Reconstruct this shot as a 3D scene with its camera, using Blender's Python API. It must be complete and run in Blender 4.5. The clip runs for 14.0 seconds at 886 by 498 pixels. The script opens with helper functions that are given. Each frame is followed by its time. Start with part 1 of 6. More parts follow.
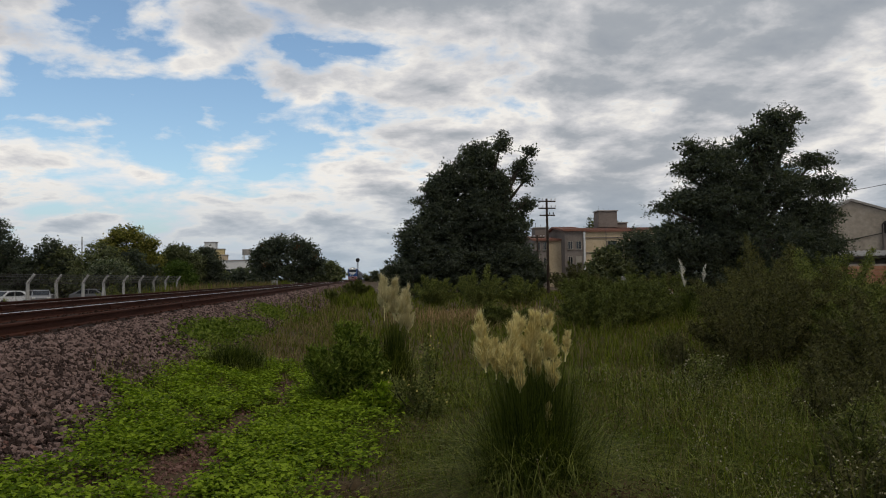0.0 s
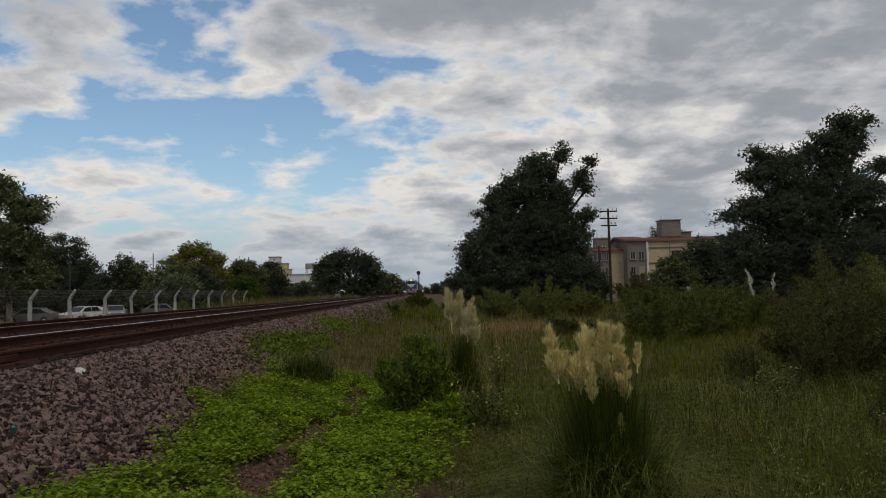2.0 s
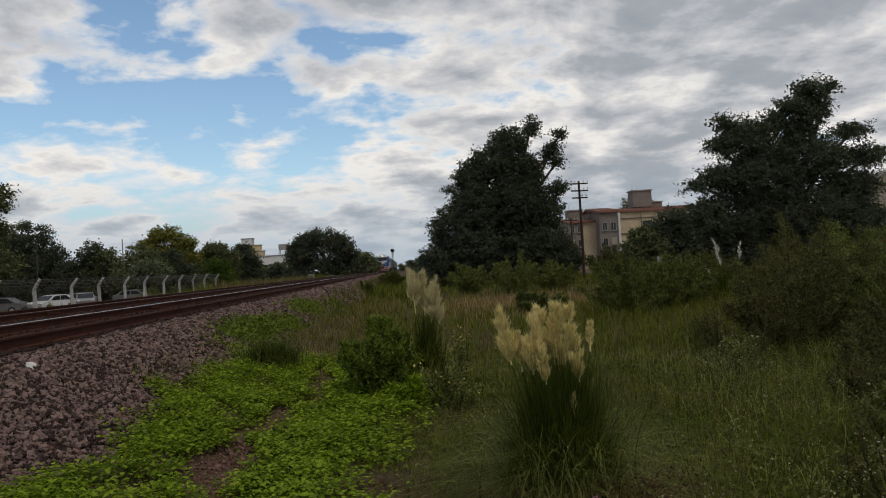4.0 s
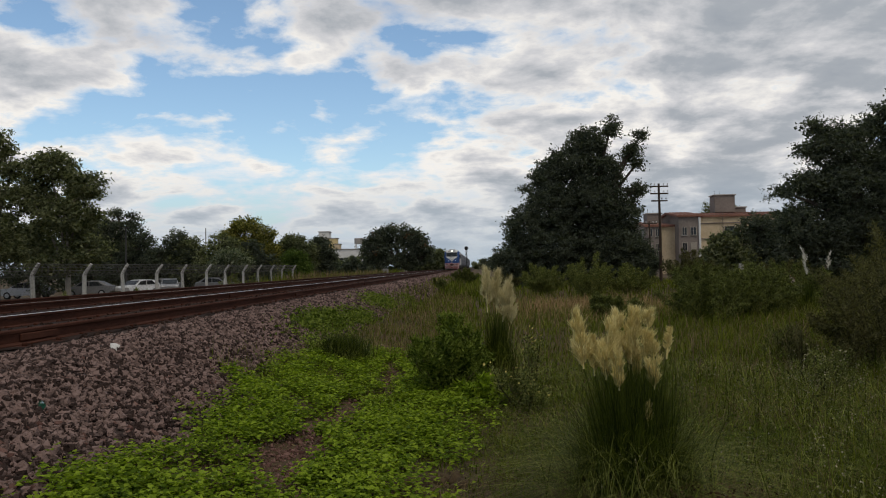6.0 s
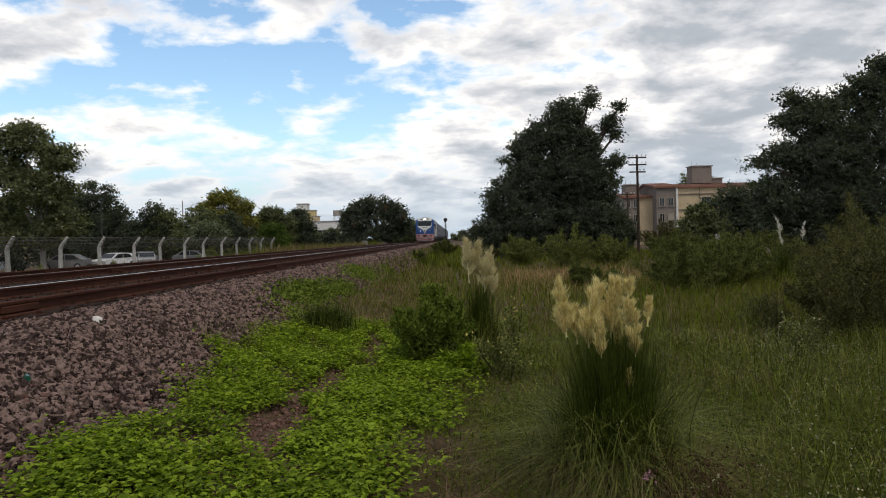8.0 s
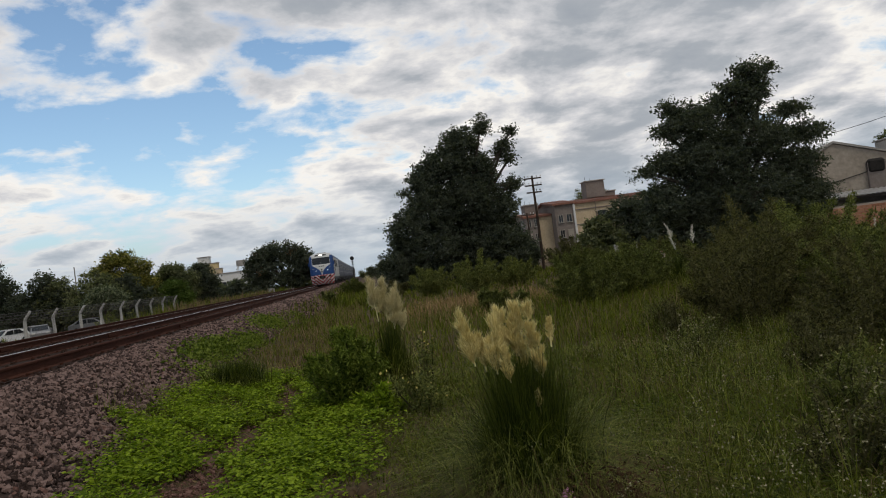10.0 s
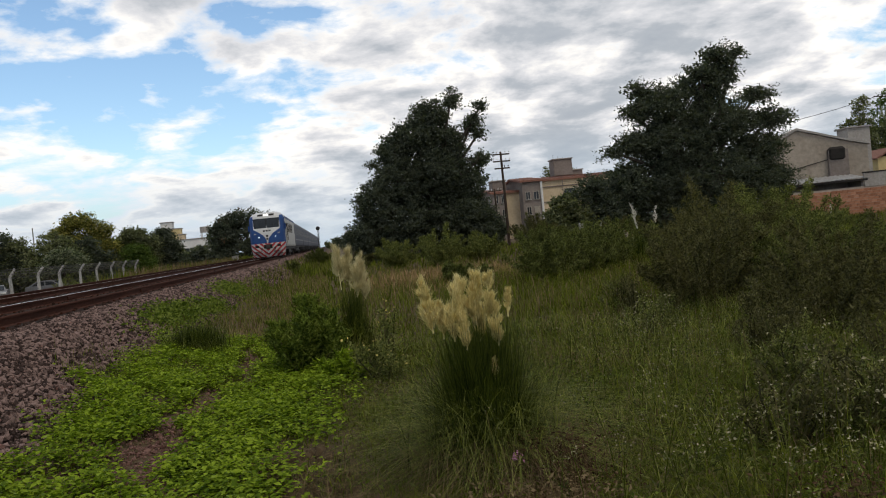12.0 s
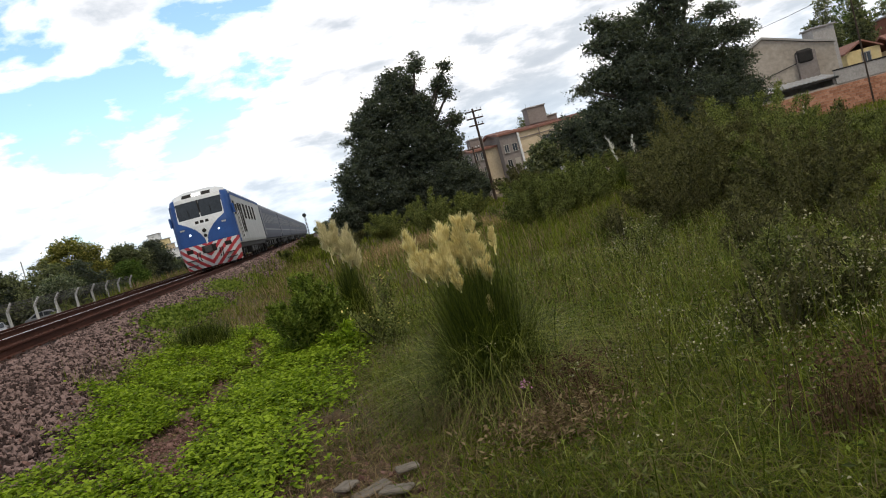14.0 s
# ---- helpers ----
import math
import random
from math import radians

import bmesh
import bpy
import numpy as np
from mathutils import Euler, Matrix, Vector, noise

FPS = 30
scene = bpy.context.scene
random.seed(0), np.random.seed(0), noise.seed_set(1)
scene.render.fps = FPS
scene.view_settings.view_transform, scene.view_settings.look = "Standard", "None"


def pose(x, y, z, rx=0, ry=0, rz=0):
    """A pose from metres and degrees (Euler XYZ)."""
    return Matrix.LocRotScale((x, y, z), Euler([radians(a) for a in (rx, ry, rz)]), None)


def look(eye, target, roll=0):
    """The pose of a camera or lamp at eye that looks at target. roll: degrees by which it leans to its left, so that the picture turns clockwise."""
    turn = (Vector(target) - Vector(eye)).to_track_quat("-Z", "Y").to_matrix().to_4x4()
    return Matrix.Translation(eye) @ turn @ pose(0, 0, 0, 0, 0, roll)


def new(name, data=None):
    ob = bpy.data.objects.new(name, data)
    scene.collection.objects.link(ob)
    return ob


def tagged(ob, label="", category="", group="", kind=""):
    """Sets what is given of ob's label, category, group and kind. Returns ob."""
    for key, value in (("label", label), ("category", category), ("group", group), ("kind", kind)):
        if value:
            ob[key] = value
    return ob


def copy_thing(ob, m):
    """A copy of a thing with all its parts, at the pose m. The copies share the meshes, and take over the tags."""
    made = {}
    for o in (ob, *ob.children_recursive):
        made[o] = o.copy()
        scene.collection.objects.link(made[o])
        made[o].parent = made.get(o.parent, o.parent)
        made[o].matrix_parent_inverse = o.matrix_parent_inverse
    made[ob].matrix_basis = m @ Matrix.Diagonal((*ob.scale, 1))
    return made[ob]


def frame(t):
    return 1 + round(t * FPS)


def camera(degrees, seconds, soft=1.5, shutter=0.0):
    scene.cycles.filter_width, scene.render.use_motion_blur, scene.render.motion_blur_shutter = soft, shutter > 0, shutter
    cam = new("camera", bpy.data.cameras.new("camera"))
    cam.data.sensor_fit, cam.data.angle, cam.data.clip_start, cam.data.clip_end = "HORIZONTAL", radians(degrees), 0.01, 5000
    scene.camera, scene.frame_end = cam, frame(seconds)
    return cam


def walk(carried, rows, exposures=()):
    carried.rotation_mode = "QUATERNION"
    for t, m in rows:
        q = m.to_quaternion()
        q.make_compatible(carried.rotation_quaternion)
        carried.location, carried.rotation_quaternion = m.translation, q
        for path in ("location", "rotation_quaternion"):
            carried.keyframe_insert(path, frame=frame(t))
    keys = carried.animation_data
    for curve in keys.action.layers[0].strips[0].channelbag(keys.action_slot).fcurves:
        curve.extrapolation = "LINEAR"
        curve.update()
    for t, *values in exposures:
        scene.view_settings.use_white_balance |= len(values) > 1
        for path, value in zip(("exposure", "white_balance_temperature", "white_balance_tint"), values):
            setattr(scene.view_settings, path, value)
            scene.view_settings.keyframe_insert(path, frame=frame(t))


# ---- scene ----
cam = camera(59, 14.0, 1.05)
EYE = 1.42  # eye over the meadow; the track runs along y
# seconds, x, y, z, pitch, roll, yaw
ROWS = [
    (0, -0.027, 0.144, -0.015, 2.10, 0.88, -5.33),
    (0.5, -0.053, 0.093, 0.014, 2.09, 1.76, -5.85),
    (1, -0.072, 0.016, 0.031, 3.16, 1.87, -6.62),
    (1.5, -0.099, -0.014, 0.003, 3.98, 0.26, -1.60),
    (2, -0.112, -0.003, -0.001, 3.07, 1.43, -0.93),
    (4.5, 0.069, 0.114, 0.034, 1.24, 3.33, -2.86),
    (5, 0.056, 0.127, 0.032, 1.40, 1.16, -0.17),
    (5.5, 0.058, 0.150, 0.038, 1.60, 1.10, 2.56),
    (6, 0.052, 0.155, 0.027, 1.33, 1.13, 2.63),
    (6.5, 0.052, 0.139, 0.031, 0.17, 0.93, 2.07),
    (7, 0.031, 0.157, 0.016, -0.59, 0.12, 1.23),
    (7.5, 0.038, 0.119, 0.019, -0.94, 0.27, 1.42),
    (8, 0.018, 0.108, 0.023, -0.77, 1.38, 1.09),
    (8.5, 0.037, 0.107, 0.050, 2.30, 5.37, -1.11),
    (11, 0.074, 0.030, 0.052, 0.28, 6.92, -6.71),
    (11.5, 0.068, 0.017, 0.030, -0.18, 6.30, -6.62),
    (12, 0.085, -0.038, 0.022, -1.05, 5.70, -8.09),
    (12.5, 0.098, 0.062, -0.077, -1.47, 7.24, -11.34),
    (13, 0.117, -0.127, -0.061, -3.44, 11.60, -12.00),
    (13.5, 0.143, -0.153, -0.062, -4.22, 13.75, -13.08),
    (14, 0.106, -0.117, -0.089, -3.72, 15.03, -9.11),
]
EXPOSURES = [(0, -0.2), (1, -0.27), (2, -0.4), (4.5, -0.17), (5, -0.15), (6.5, -0.08), (7.5, 0.25), (8.2, 0.18), (8.6, -0.1), (11, -0.1), (12, 0.17), (12.5, 0.48), (13, 0.8), (13.5, 1.33), (14, 0.72)]
walk(cam, [(t, pose(x, y, EYE + z, 90 + pitch, roll, yaw)) for t, x, y, z, pitch, roll, yaw in ROWS], EXPOSURES)

# ---- sky and sun ----
def build_world():
    w = bpy.data.worlds.new("evening_sky")
    scene.world = w
    w.use_nodes = True
    nt = w.node_tree
    nt.nodes.clear()
    N = nt.nodes.new
    L = nt.links.new
    tc = N("ShaderNodeTexCoord")
    sep = N("ShaderNodeSeparateXYZ")
    L(tc.outputs["Generated"], sep.inputs[0])

    def m(op, a, b=0.0, c=None):
        n = N("ShaderNodeMath")
        n.operation = op
        for i, v in enumerate((a, b) if c is None else (a, b, c)):
            if isinstance(v, (int, float)):
                n.inputs[i].default_value = v
            else:
                L(v, n.inputs[i])
        return n.outputs[0]

    up = m("MAXIMUM", sep.outputs[2], 0.0)
    zc = m("ADD", up, 0.24)
    u = m("DIVIDE", sep.outputs[0], zc)
    v = m("DIVIDE", sep.outputs[1], zc)
    com = N("ShaderNodeCombineXYZ")
    L(u, com.inputs[0])
    L(v, com.inputs[1])
    com.inputs[2].default_value = CLOUD_SEED

    def noise_tex(scale, detail, rough, off, warp=0.0):
        mp = N("ShaderNodeMapping")
        mp.inputs[1].default_value = off
        L(com.outputs[0], mp.inputs[0])
        n = N("ShaderNodeTexNoise")
        n.inputs["Scale"].default_value = scale
        n.inputs["Detail"].default_value = detail
        n.inputs["Roughness"].default_value = rough
        n.inputs["Distortion"].default_value = warp
        L(mp.outputs[0], n.inputs["Vector"])
        return n.outputs["Fac"]

    big = noise_tex(0.9, 3, 0.5, (3.1, 1.7, 0), 0.2)
    mid = noise_tex(3.5, 9, 0.57, (0.4, 5.2, 0), 0.15)
    # the cloud bank is thicker towards the east and overhead, thinner to the north-west
    lean = m("MAXIMUM", m("MINIMUM", m("MULTIPLY", m("ADD", sep.outputs[0], 0.06), 0.34), 0.045), -0.06)
    dens = m("ADD", m("ADD", m("MULTIPLY", big, 0.42), m("MULTIPLY", mid, 0.72)), m("ADD", lean, 0.005))
    low = m("MULTIPLY", m("SUBTRACT", 0.16, up), 0.55)
    dens = m("ADD", dens, m("MAXIMUM", low, 0.0))
    high = m("MULTIPLY", m("SUBTRACT", up, 0.27), 0.9)
    dens = m("ADD", dens, m("MAXIMUM", high, 0.0))
    cover = N("ShaderNodeValToRGB")
    cover.color_ramp.elements[0].position = 0.465
    cover.color_ramp.elements[1].position = 0.555
    L(dens, cover.inputs[0])
    tone = N("ShaderNodeValToRGB")
    e = tone.color_ramp.elements
    e[0].position, e[0].color = 0.48, (0.86, 0.90, 0.94, 1)
    e[1].position, e[1].color = 0.92, (0.29, 0.33, 0.39, 1)
    for p, c in ((0.55, (1.0, 0.965, 0.915, 1)), (0.62, (0.70, 0.70, 0.72, 1)), (0.71, (0.43, 0.46, 0.50, 1))):
        k = e.new(p)
        k.color = c
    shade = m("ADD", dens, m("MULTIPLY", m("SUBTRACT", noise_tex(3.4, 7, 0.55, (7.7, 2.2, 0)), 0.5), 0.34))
    shade = m("ADD", shade, m("MULTIPLY", m("SUBTRACT", up, 0.19), 0.38))
    L(shade, tone.inputs[0])
    sky = N("ShaderNodeTexSky")
    sky.sky_type = "NISHITA"
    sky.sun_disc = False
    sky.sun_elevation = radians(SUN_UP)
    sky.sun_rotation = radians(SUN_ROUND)
    blue = N("ShaderNodeMix")
    blue.data_type = "RGBA"
    blue.blend_type = "MULTIPLY"
    blue.inputs["Factor"].default_value = 1.0
    L(sky.outputs[0], blue.inputs["A"])
    blue.inputs["B"].default_value = (SKY_GAIN * 0.95, SKY_GAIN * 1.04, SKY_GAIN * 1.05, 1)
    mix = N("ShaderNodeMix")
    mix.data_type = "RGBA"
    L(cover.outputs[0], mix.inputs["Factor"])
    L(blue.outputs["Result"], mix.inputs["A"])
    L(tone.outputs[0], mix.inputs["B"])
    # blue-grey haze low over the land
    haze = N("ShaderNodeMix")
    haze.data_type = "RGBA"
    hz = N("ShaderNodeMapRange")
    hz.inputs["From Min"].default_value = 0.0
    hz.inputs["From Max"].default_value = 0.125
    hz.inputs["To Min"].default_value = 0.92
    hz.inputs["To Max"].default_value = 0.0
    L(up, hz.inputs["Value"])
    L(hz.outputs[0], haze.inputs["Factor"])
    L(mix.outputs["Result"], haze.inputs["A"])
    haze.inputs["B"].default_value = (0.44, 0.53, 0.62, 1)
    bg = N("ShaderNodeBackground")
    bg.inputs[1].default_value = 1.0
    L(haze.outputs["Result"], bg.inputs[0])
    out = N("ShaderNodeOutputWorld")
    L(bg.outputs[0], out.inputs[0])


CLOUD_SEED, SUN_UP, SUN_ROUND, SKY_GAIN = 0.0, 60, 150, 0.15
build_world()
sun = new("sun", bpy.data.lights.new("sun", "SUN"))
sun.data.energy, sun.data.angle, sun.data.color = 1.35, radians(26), (1.0, 0.90, 0.75)
sun.matrix_world = look((15, -26, 52), (0, 0, 0))


# ---- materials ----
def material(name, dark, light, rough=0.8, scale=6.0, bump=0.2, metal=0.0, fine=9.0, spots=None, island=0.0, thing=0.0, through_light=None, stretch=(1, 1, 1), glow=0.0):
    """A procedural surface: two noise scales between two colours, a bump, and a spread of tone from piece to piece."""
    mt = bpy.data.materials.new(name)
    mt.use_nodes = True
    nt = mt.node_tree
    bs = nt.nodes["Principled BSDF"]
    N, L = nt.nodes.new, nt.links.new
    tc = N("ShaderNodeTexCoord")
    mp = N("ShaderNodeMapping")
    mp.inputs["Scale"].default_value = stretch
    L(tc.outputs["Object"], mp.inputs[0])
    n1, n2 = N("ShaderNodeTexNoise"), N("ShaderNodeTexNoise")
    for n, s, d in ((n1, scale, 5), (n2, scale * fine, 4)):
        n.inputs["Scale"].default_value, n.inputs["Detail"].default_value, n.inputs["Roughness"].default_value = s, d, 0.6
        L(mp.outputs[0], n.inputs["Vector"])
    av = N("ShaderNodeMath")
    av.operation = "MULTIPLY_ADD"
    L(n2.outputs["Fac"], av.inputs[0])
    av.inputs[1].default_value = 0.5
    hf = N("ShaderNodeMath")
    hf.operation = "MULTIPLY"
    L(n1.outputs["Fac"], hf.inputs[0])
    hf.inputs[1].default_value = 0.5
    L(hf.outputs[0], av.inputs[2])
    fac = av.outputs[0]
    for amount, node, socket in ((island, "ShaderNodeNewGeometry", "Random Per Island"), (thing, "ShaderNodeObjectInfo", "Random")):
        if amount:
            g = N(node)
            ad = N("ShaderNodeMath")
            ad.operation = "MULTIPLY_ADD"
            sb = N("ShaderNodeMath")
            sb.operation = "SUBTRACT"
            L(g.outputs[socket], sb.inputs[0])
            sb.inputs[1].default_value = 0.5
            L(sb.outputs[0], ad.inputs[0])
            ad.inputs[1].default_value = amount
            L(fac, ad.inputs[2])
            fac = ad.outputs[0]
    ramp = N("ShaderNodeValToRGB")
    e = ramp.color_ramp.elements
    e[0].position, e[0].color = 0.32, (*dark, 1)
    e[1].position, e[1].color = 0.68, (*light, 1)
    if spots:
        k = e.new(0.78)
        k.color = (*spots, 1)
    L(fac, ramp.inputs[0])
    L(ramp.outputs[0], bs.inputs["Base Color"])
    bs.inputs["Roughness"].default_value, bs.inputs["Metallic"].default_value = rough, metal
    if rough >= 0.9:
        bs.inputs["Specular IOR Level"].default_value = 0.15
    if bump:
        b = N("ShaderNodeBump")
        b.inputs["Strength"].default_value = bump
        b.inputs["Distance"].default_value = 0.02
        L(av.outputs[0], b.inputs["Height"])
        L(b.outputs[0], bs.inputs["Normal"])
    if glow:
        bs.inputs["Emission Color"].default_value = (*light, 1)
        bs.inputs["Emission Strength"].default_value = glow
    if through_light:
        tr = N("ShaderNodeBsdfTranslucent")
        mul = N("ShaderNodeMix")
        mul.data_type, mul.blend_type = "RGBA", "MULTIPLY"
        mul.inputs["Factor"].default_value = 1.0
        L(ramp.outputs[0], mul.inputs["A"])
        mul.inputs["B"].default_value = (*through_light, 1)
        L(mul.outputs["Result"], tr.inputs[0])
        ms = N("ShaderNodeMixShader")
        ms.inputs[0].default_value = 0.38
        L(bs.outputs[0], ms.inputs[1])
        L(tr.outputs[0], ms.inputs[2])
        L(ms.outputs[0], nt.nodes["Material Output"].inputs[0])
        bs.inputs["Specular IOR Level"].default_value = 0.06
    return mt


LEAF = (1.2, 1.3, 0.5)
M = dict(
    soil=material("soil", (0.05, 0.035, 0.020), (0.13, 0.092, 0.053), 0.95, 0.8, 0.6, fine=22, spots=(0.12, 0.10, 0.06)),
    # darker than the loose stones, so the colour stands for shade in their gaps
    ballast=material("ballast_bed", (0.020, 0.014, 0.012), (0.085, 0.061, 0.052), 0.95, 9, 1.0, fine=3),
    stone=material("ballast_stone", (0.038, 0.024, 0.020), (0.232, 0.158, 0.138), 0.9, 12, 0.8, island=0.9),
    stone_one=material("loose_ballast_stone", (0.038, 0.024, 0.020), (0.232, 0.158, 0.138), 0.9, 12, 0.8, thing=0.9),
    brickbit=material("red_stone", (0.09, 0.045, 0.036), (0.20, 0.115, 0.095), 0.9, 5, 0.5, island=0.6),
    dark_bed=material("dark_brown_bed", (0.014, 0.008, 0.006), (0.045, 0.026, 0.019), 0.95, 5, 0.8, fine=5),
    pale=material("pale_stone", (0.5, 0.48, 0.45), (0.75, 0.73, 0.7), 0.85, 9, 0.4),
    rail=material("rusty_rail", (0.03, 0.011, 0.007), (0.085, 0.032, 0.019), 0.92, 4, 0.4, stretch=(1, 0.2, 1)),
    railtop=material("polished_rail_head", (0.86, 0.85, 0.84), (0.95, 0.94, 0.93), 0.42, 3, 0.03, metal=1.0, stretch=(8, 0.2, 1)),
    railtop_worn=material("dull_rail_head", (0.2, 0.16, 0.12), (0.42, 0.36, 0.3), 0.45, 3, 0.05, metal=0.8, stretch=(8, 0.2, 1)),
    sleeper=material("old_sleeper", (0.024, 0.014, 0.010), (0.075, 0.042, 0.028), 0.9, 3, 0.6, thing=0.5, stretch=(0.4, 3, 3)),
    steel=material("dark_steel", (0.012, 0.012, 0.013), (0.05, 0.045, 0.04), 0.7, 3, 0.2),
    iron=material("galvanised_wire", (0.05, 0.042, 0.036), (0.11, 0.10, 0.09), 0.6, 8, 0.1, metal=0.3),
    concrete=material("concrete", (0.24, 0.23, 0.21), (0.46, 0.445, 0.41), 0.9, 3, 0.4, thing=0.25),
    clover=material("ground_cover_leaf", (0.085, 0.135, 0.010), (0.28, 0.37, 0.032), 0.6, 2.5, 0.05, island=0.5, through_light=LEAF),
    grass=material("meadow_grass", (0.056, 0.075, 0.009), (0.188, 0.212, 0.027), 0.7, 0.4, 0.0, fine=5, island=0.8, through_light=LEAF, spots=(0.15, 0.125, 0.055)),
    straw=material("dry_grass", (0.12, 0.085, 0.045), (0.28, 0.21, 0.12), 0.8, 1, 0.0, island=0.8, through_light=(1.1, 1.0, 0.8)),
    rust_weed=material("withered_red_weed", (0.05, 0.032, 0.018), (0.16, 0.105, 0.06), 0.85, 2, 0.0, island=0.7, through_light=(1.1, 0.9, 0.7)),
    rusty_grass=material("rust_brown_grass", (0.20, 0.13, 0.06), (0.42, 0.30, 0.16), 0.85, 1, 0.0, island=0.8, through_light=(1.1, 1.0, 0.8)),
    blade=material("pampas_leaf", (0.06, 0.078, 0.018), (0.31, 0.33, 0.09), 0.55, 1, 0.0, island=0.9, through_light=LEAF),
    # dark green leaf; in pampas hearts its dark tone also stands for shade
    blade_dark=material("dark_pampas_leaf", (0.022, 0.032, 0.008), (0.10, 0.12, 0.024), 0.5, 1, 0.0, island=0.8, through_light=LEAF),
    plume=material("pampas_plume", (0.56, 0.47, 0.19), (0.92, 0.84, 0.46), 0.9, 6, 0.0, island=0.5, through_light=(1.1, 1.05, 0.9)),
    plume_faded=material("faded_plume", (0.46, 0.41, 0.22), (0.76, 0.69, 0.43), 0.9, 6, 0.0, island=0.5, through_light=(1.1, 1.05, 0.9)),
    plume_white=material("white_plume", (0.5, 0.48, 0.42), (0.8, 0.78, 0.7), 0.9, 6, 0.0, island=0.5, through_light=(1.1, 1.05, 0.9)),
    shrub=material("shrub_leaf", (0.052, 0.063, 0.022), (0.175, 0.188, 0.062), 0.6, 0.6, 0.0, island=0.8, through_light=LEAF),
    bush=material("fresh_bush_leaf", (0.06, 0.09, 0.014), (0.19, 0.235, 0.045), 0.6, 0.6, 0.0, island=0.8, through_light=LEAF),
    shrub_dark=material("dark_shrub_leaf", (0.050, 0.049, 0.024), (0.15, 0.14, 0.062), 0.6, 0.6, 0.0, island=0.8, through_light=LEAF),
    shrub_pale=material("pale_shrub_leaf", (0.072, 0.086, 0.028), (0.23, 0.24, 0.082), 0.6, 0.6, 0.0, island=0.8, through_light=LEAF),
    leaf_dark=material("dark_evergreen_leaf", (0.033, 0.041, 0.034), (0.122, 0.138, 0.106), 0.7, 0.5, 0.0, island=0.35, through_light=LEAF),
    # lighter grey-green, with the haze over distant trees put into the colour
    leaf_mid=material("tree_leaf", (0.062, 0.074, 0.042), (0.20, 0.21, 0.115), 0.7, 0.4, 0.0, island=0.6, through_light=LEAF),
    leaf_light=material("light_green_leaf", (0.04, 0.07, 0.015), (0.13, 0.18, 0.045), 0.6, 0.4, 0.0, island=0.8, through_light=LEAF),
    leaf_yellow=material("yellowing_leaf", (0.08, 0.09, 0.025), (0.30, 0.27, 0.075), 0.6, 0.5, 0.0, island=0.9, through_light=LEAF),
    leaf_grey=material("grey_green_leaf", (0.06, 0.08, 0.05), (0.26, 0.28, 0.20), 0.6, 0.6, 0.0, island=0.9, through_light=LEAF),
    leaf_rust=material("rust_flower", (0.10, 0.05, 0.03), (0.22, 0.12, 0.07), 0.7, 0.6, 0.0, island=0.8, through_light=LEAF),
    bark=material("bark", (0.035, 0.028, 0.02), (0.12, 0.10, 0.08), 0.95, 5, 0.8, stretch=(1, 1, 0.25)),
    bark_pale=material("pale_bark", (0.14, 0.12, 0.10), (0.34, 0.31, 0.27), 0.9, 5, 0.6, stretch=(1, 1, 0.25)),
    flower=material("small_white_flower", (0.2, 0.18, 0.09), (0.36, 0.33, 0.19), 0.8, 5, 0.0, island=0.5),
    flower_yellow=material("small_yellow_flower", (0.4, 0.32, 0.06), (0.6, 0.5, 0.14), 0.8, 5, 0.0, island=0.5),
    flower_pink=material("pink_flower", (0.35, 0.14, 0.22), (0.5, 0.25, 0.33), 0.8, 5, 0.0, island=0.5),
    timber=material("weathered_pole", (0.028, 0.02, 0.015), (0.085, 0.06, 0.045), 0.9, 4, 0.5, stretch=(1, 1, 0.15)),
    porcelain=material("porcelain", (0.5, 0.5, 0.48), (0.7, 0.7, 0.68), 0.3, 4, 0.0),
    plaster_cream=material("cream_plaster", (0.44, 0.34, 0.22), (0.62, 0.50, 0.34), 0.9, 0.5, 0.2, spots=(0.36, 0.30, 0.22)),
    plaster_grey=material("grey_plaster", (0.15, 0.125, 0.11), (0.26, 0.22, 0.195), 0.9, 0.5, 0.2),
    plaster_beige=material("beige_plaster", (0.24, 0.20, 0.16), (0.44, 0.38, 0.31), 0.95, 0.35, 0.3, spots=(0.52, 0.46, 0.38)),
    render_grey=material("raw_cement_render", (0.24, 0.22, 0.20), (0.42, 0.39, 0.36), 0.95, 0.8, 0.3),
    plaster_white=material("white_plaster", (0.55, 0.54, 0.52), (0.75, 0.74, 0.72), 0.9, 0.3, 0.1),
    plaster_yellow=material("yellow_plaster", (0.5, 0.38, 0.18), (0.68, 0.55, 0.30), 0.9, 0.3, 0.1),
    brick=material("hollow_brick", (0.27, 0.12, 0.07), (0.47, 0.24, 0.15), 0.9, 2.5, 0.4, thing=0.35, spots=(0.48, 0.29, 0.2)),
    brick_far=material("old_red_brick", (0.16, 0.06, 0.04), (0.30, 0.13, 0.09), 0.9, 2.5, 0.4, island=0.7),
    mortar=material("mortar", (0.28, 0.23, 0.19), (0.40, 0.34, 0.29), 0.95, 4, 0.4),
    tile=material("roof_tile", (0.14, 0.06, 0.04), (0.28, 0.13, 0.09), 0.85, 1.5, 0.4, stretch=(4, 1, 1)),
    tin=material("corrugated_tin", (0.28, 0.27, 0.26), (0.52, 0.51, 0.50), 0.55, 1.2, 0.2, metal=0.4),
    tin_blue=material("pale_blue_sheet", (0.36, 0.40, 0.43), (0.50, 0.55, 0.58), 0.6, 1.0, 0.1),
    soot=material("soot_black", (0.012, 0.011, 0.01), (0.04, 0.036, 0.033), 0.9, 2, 0.3),
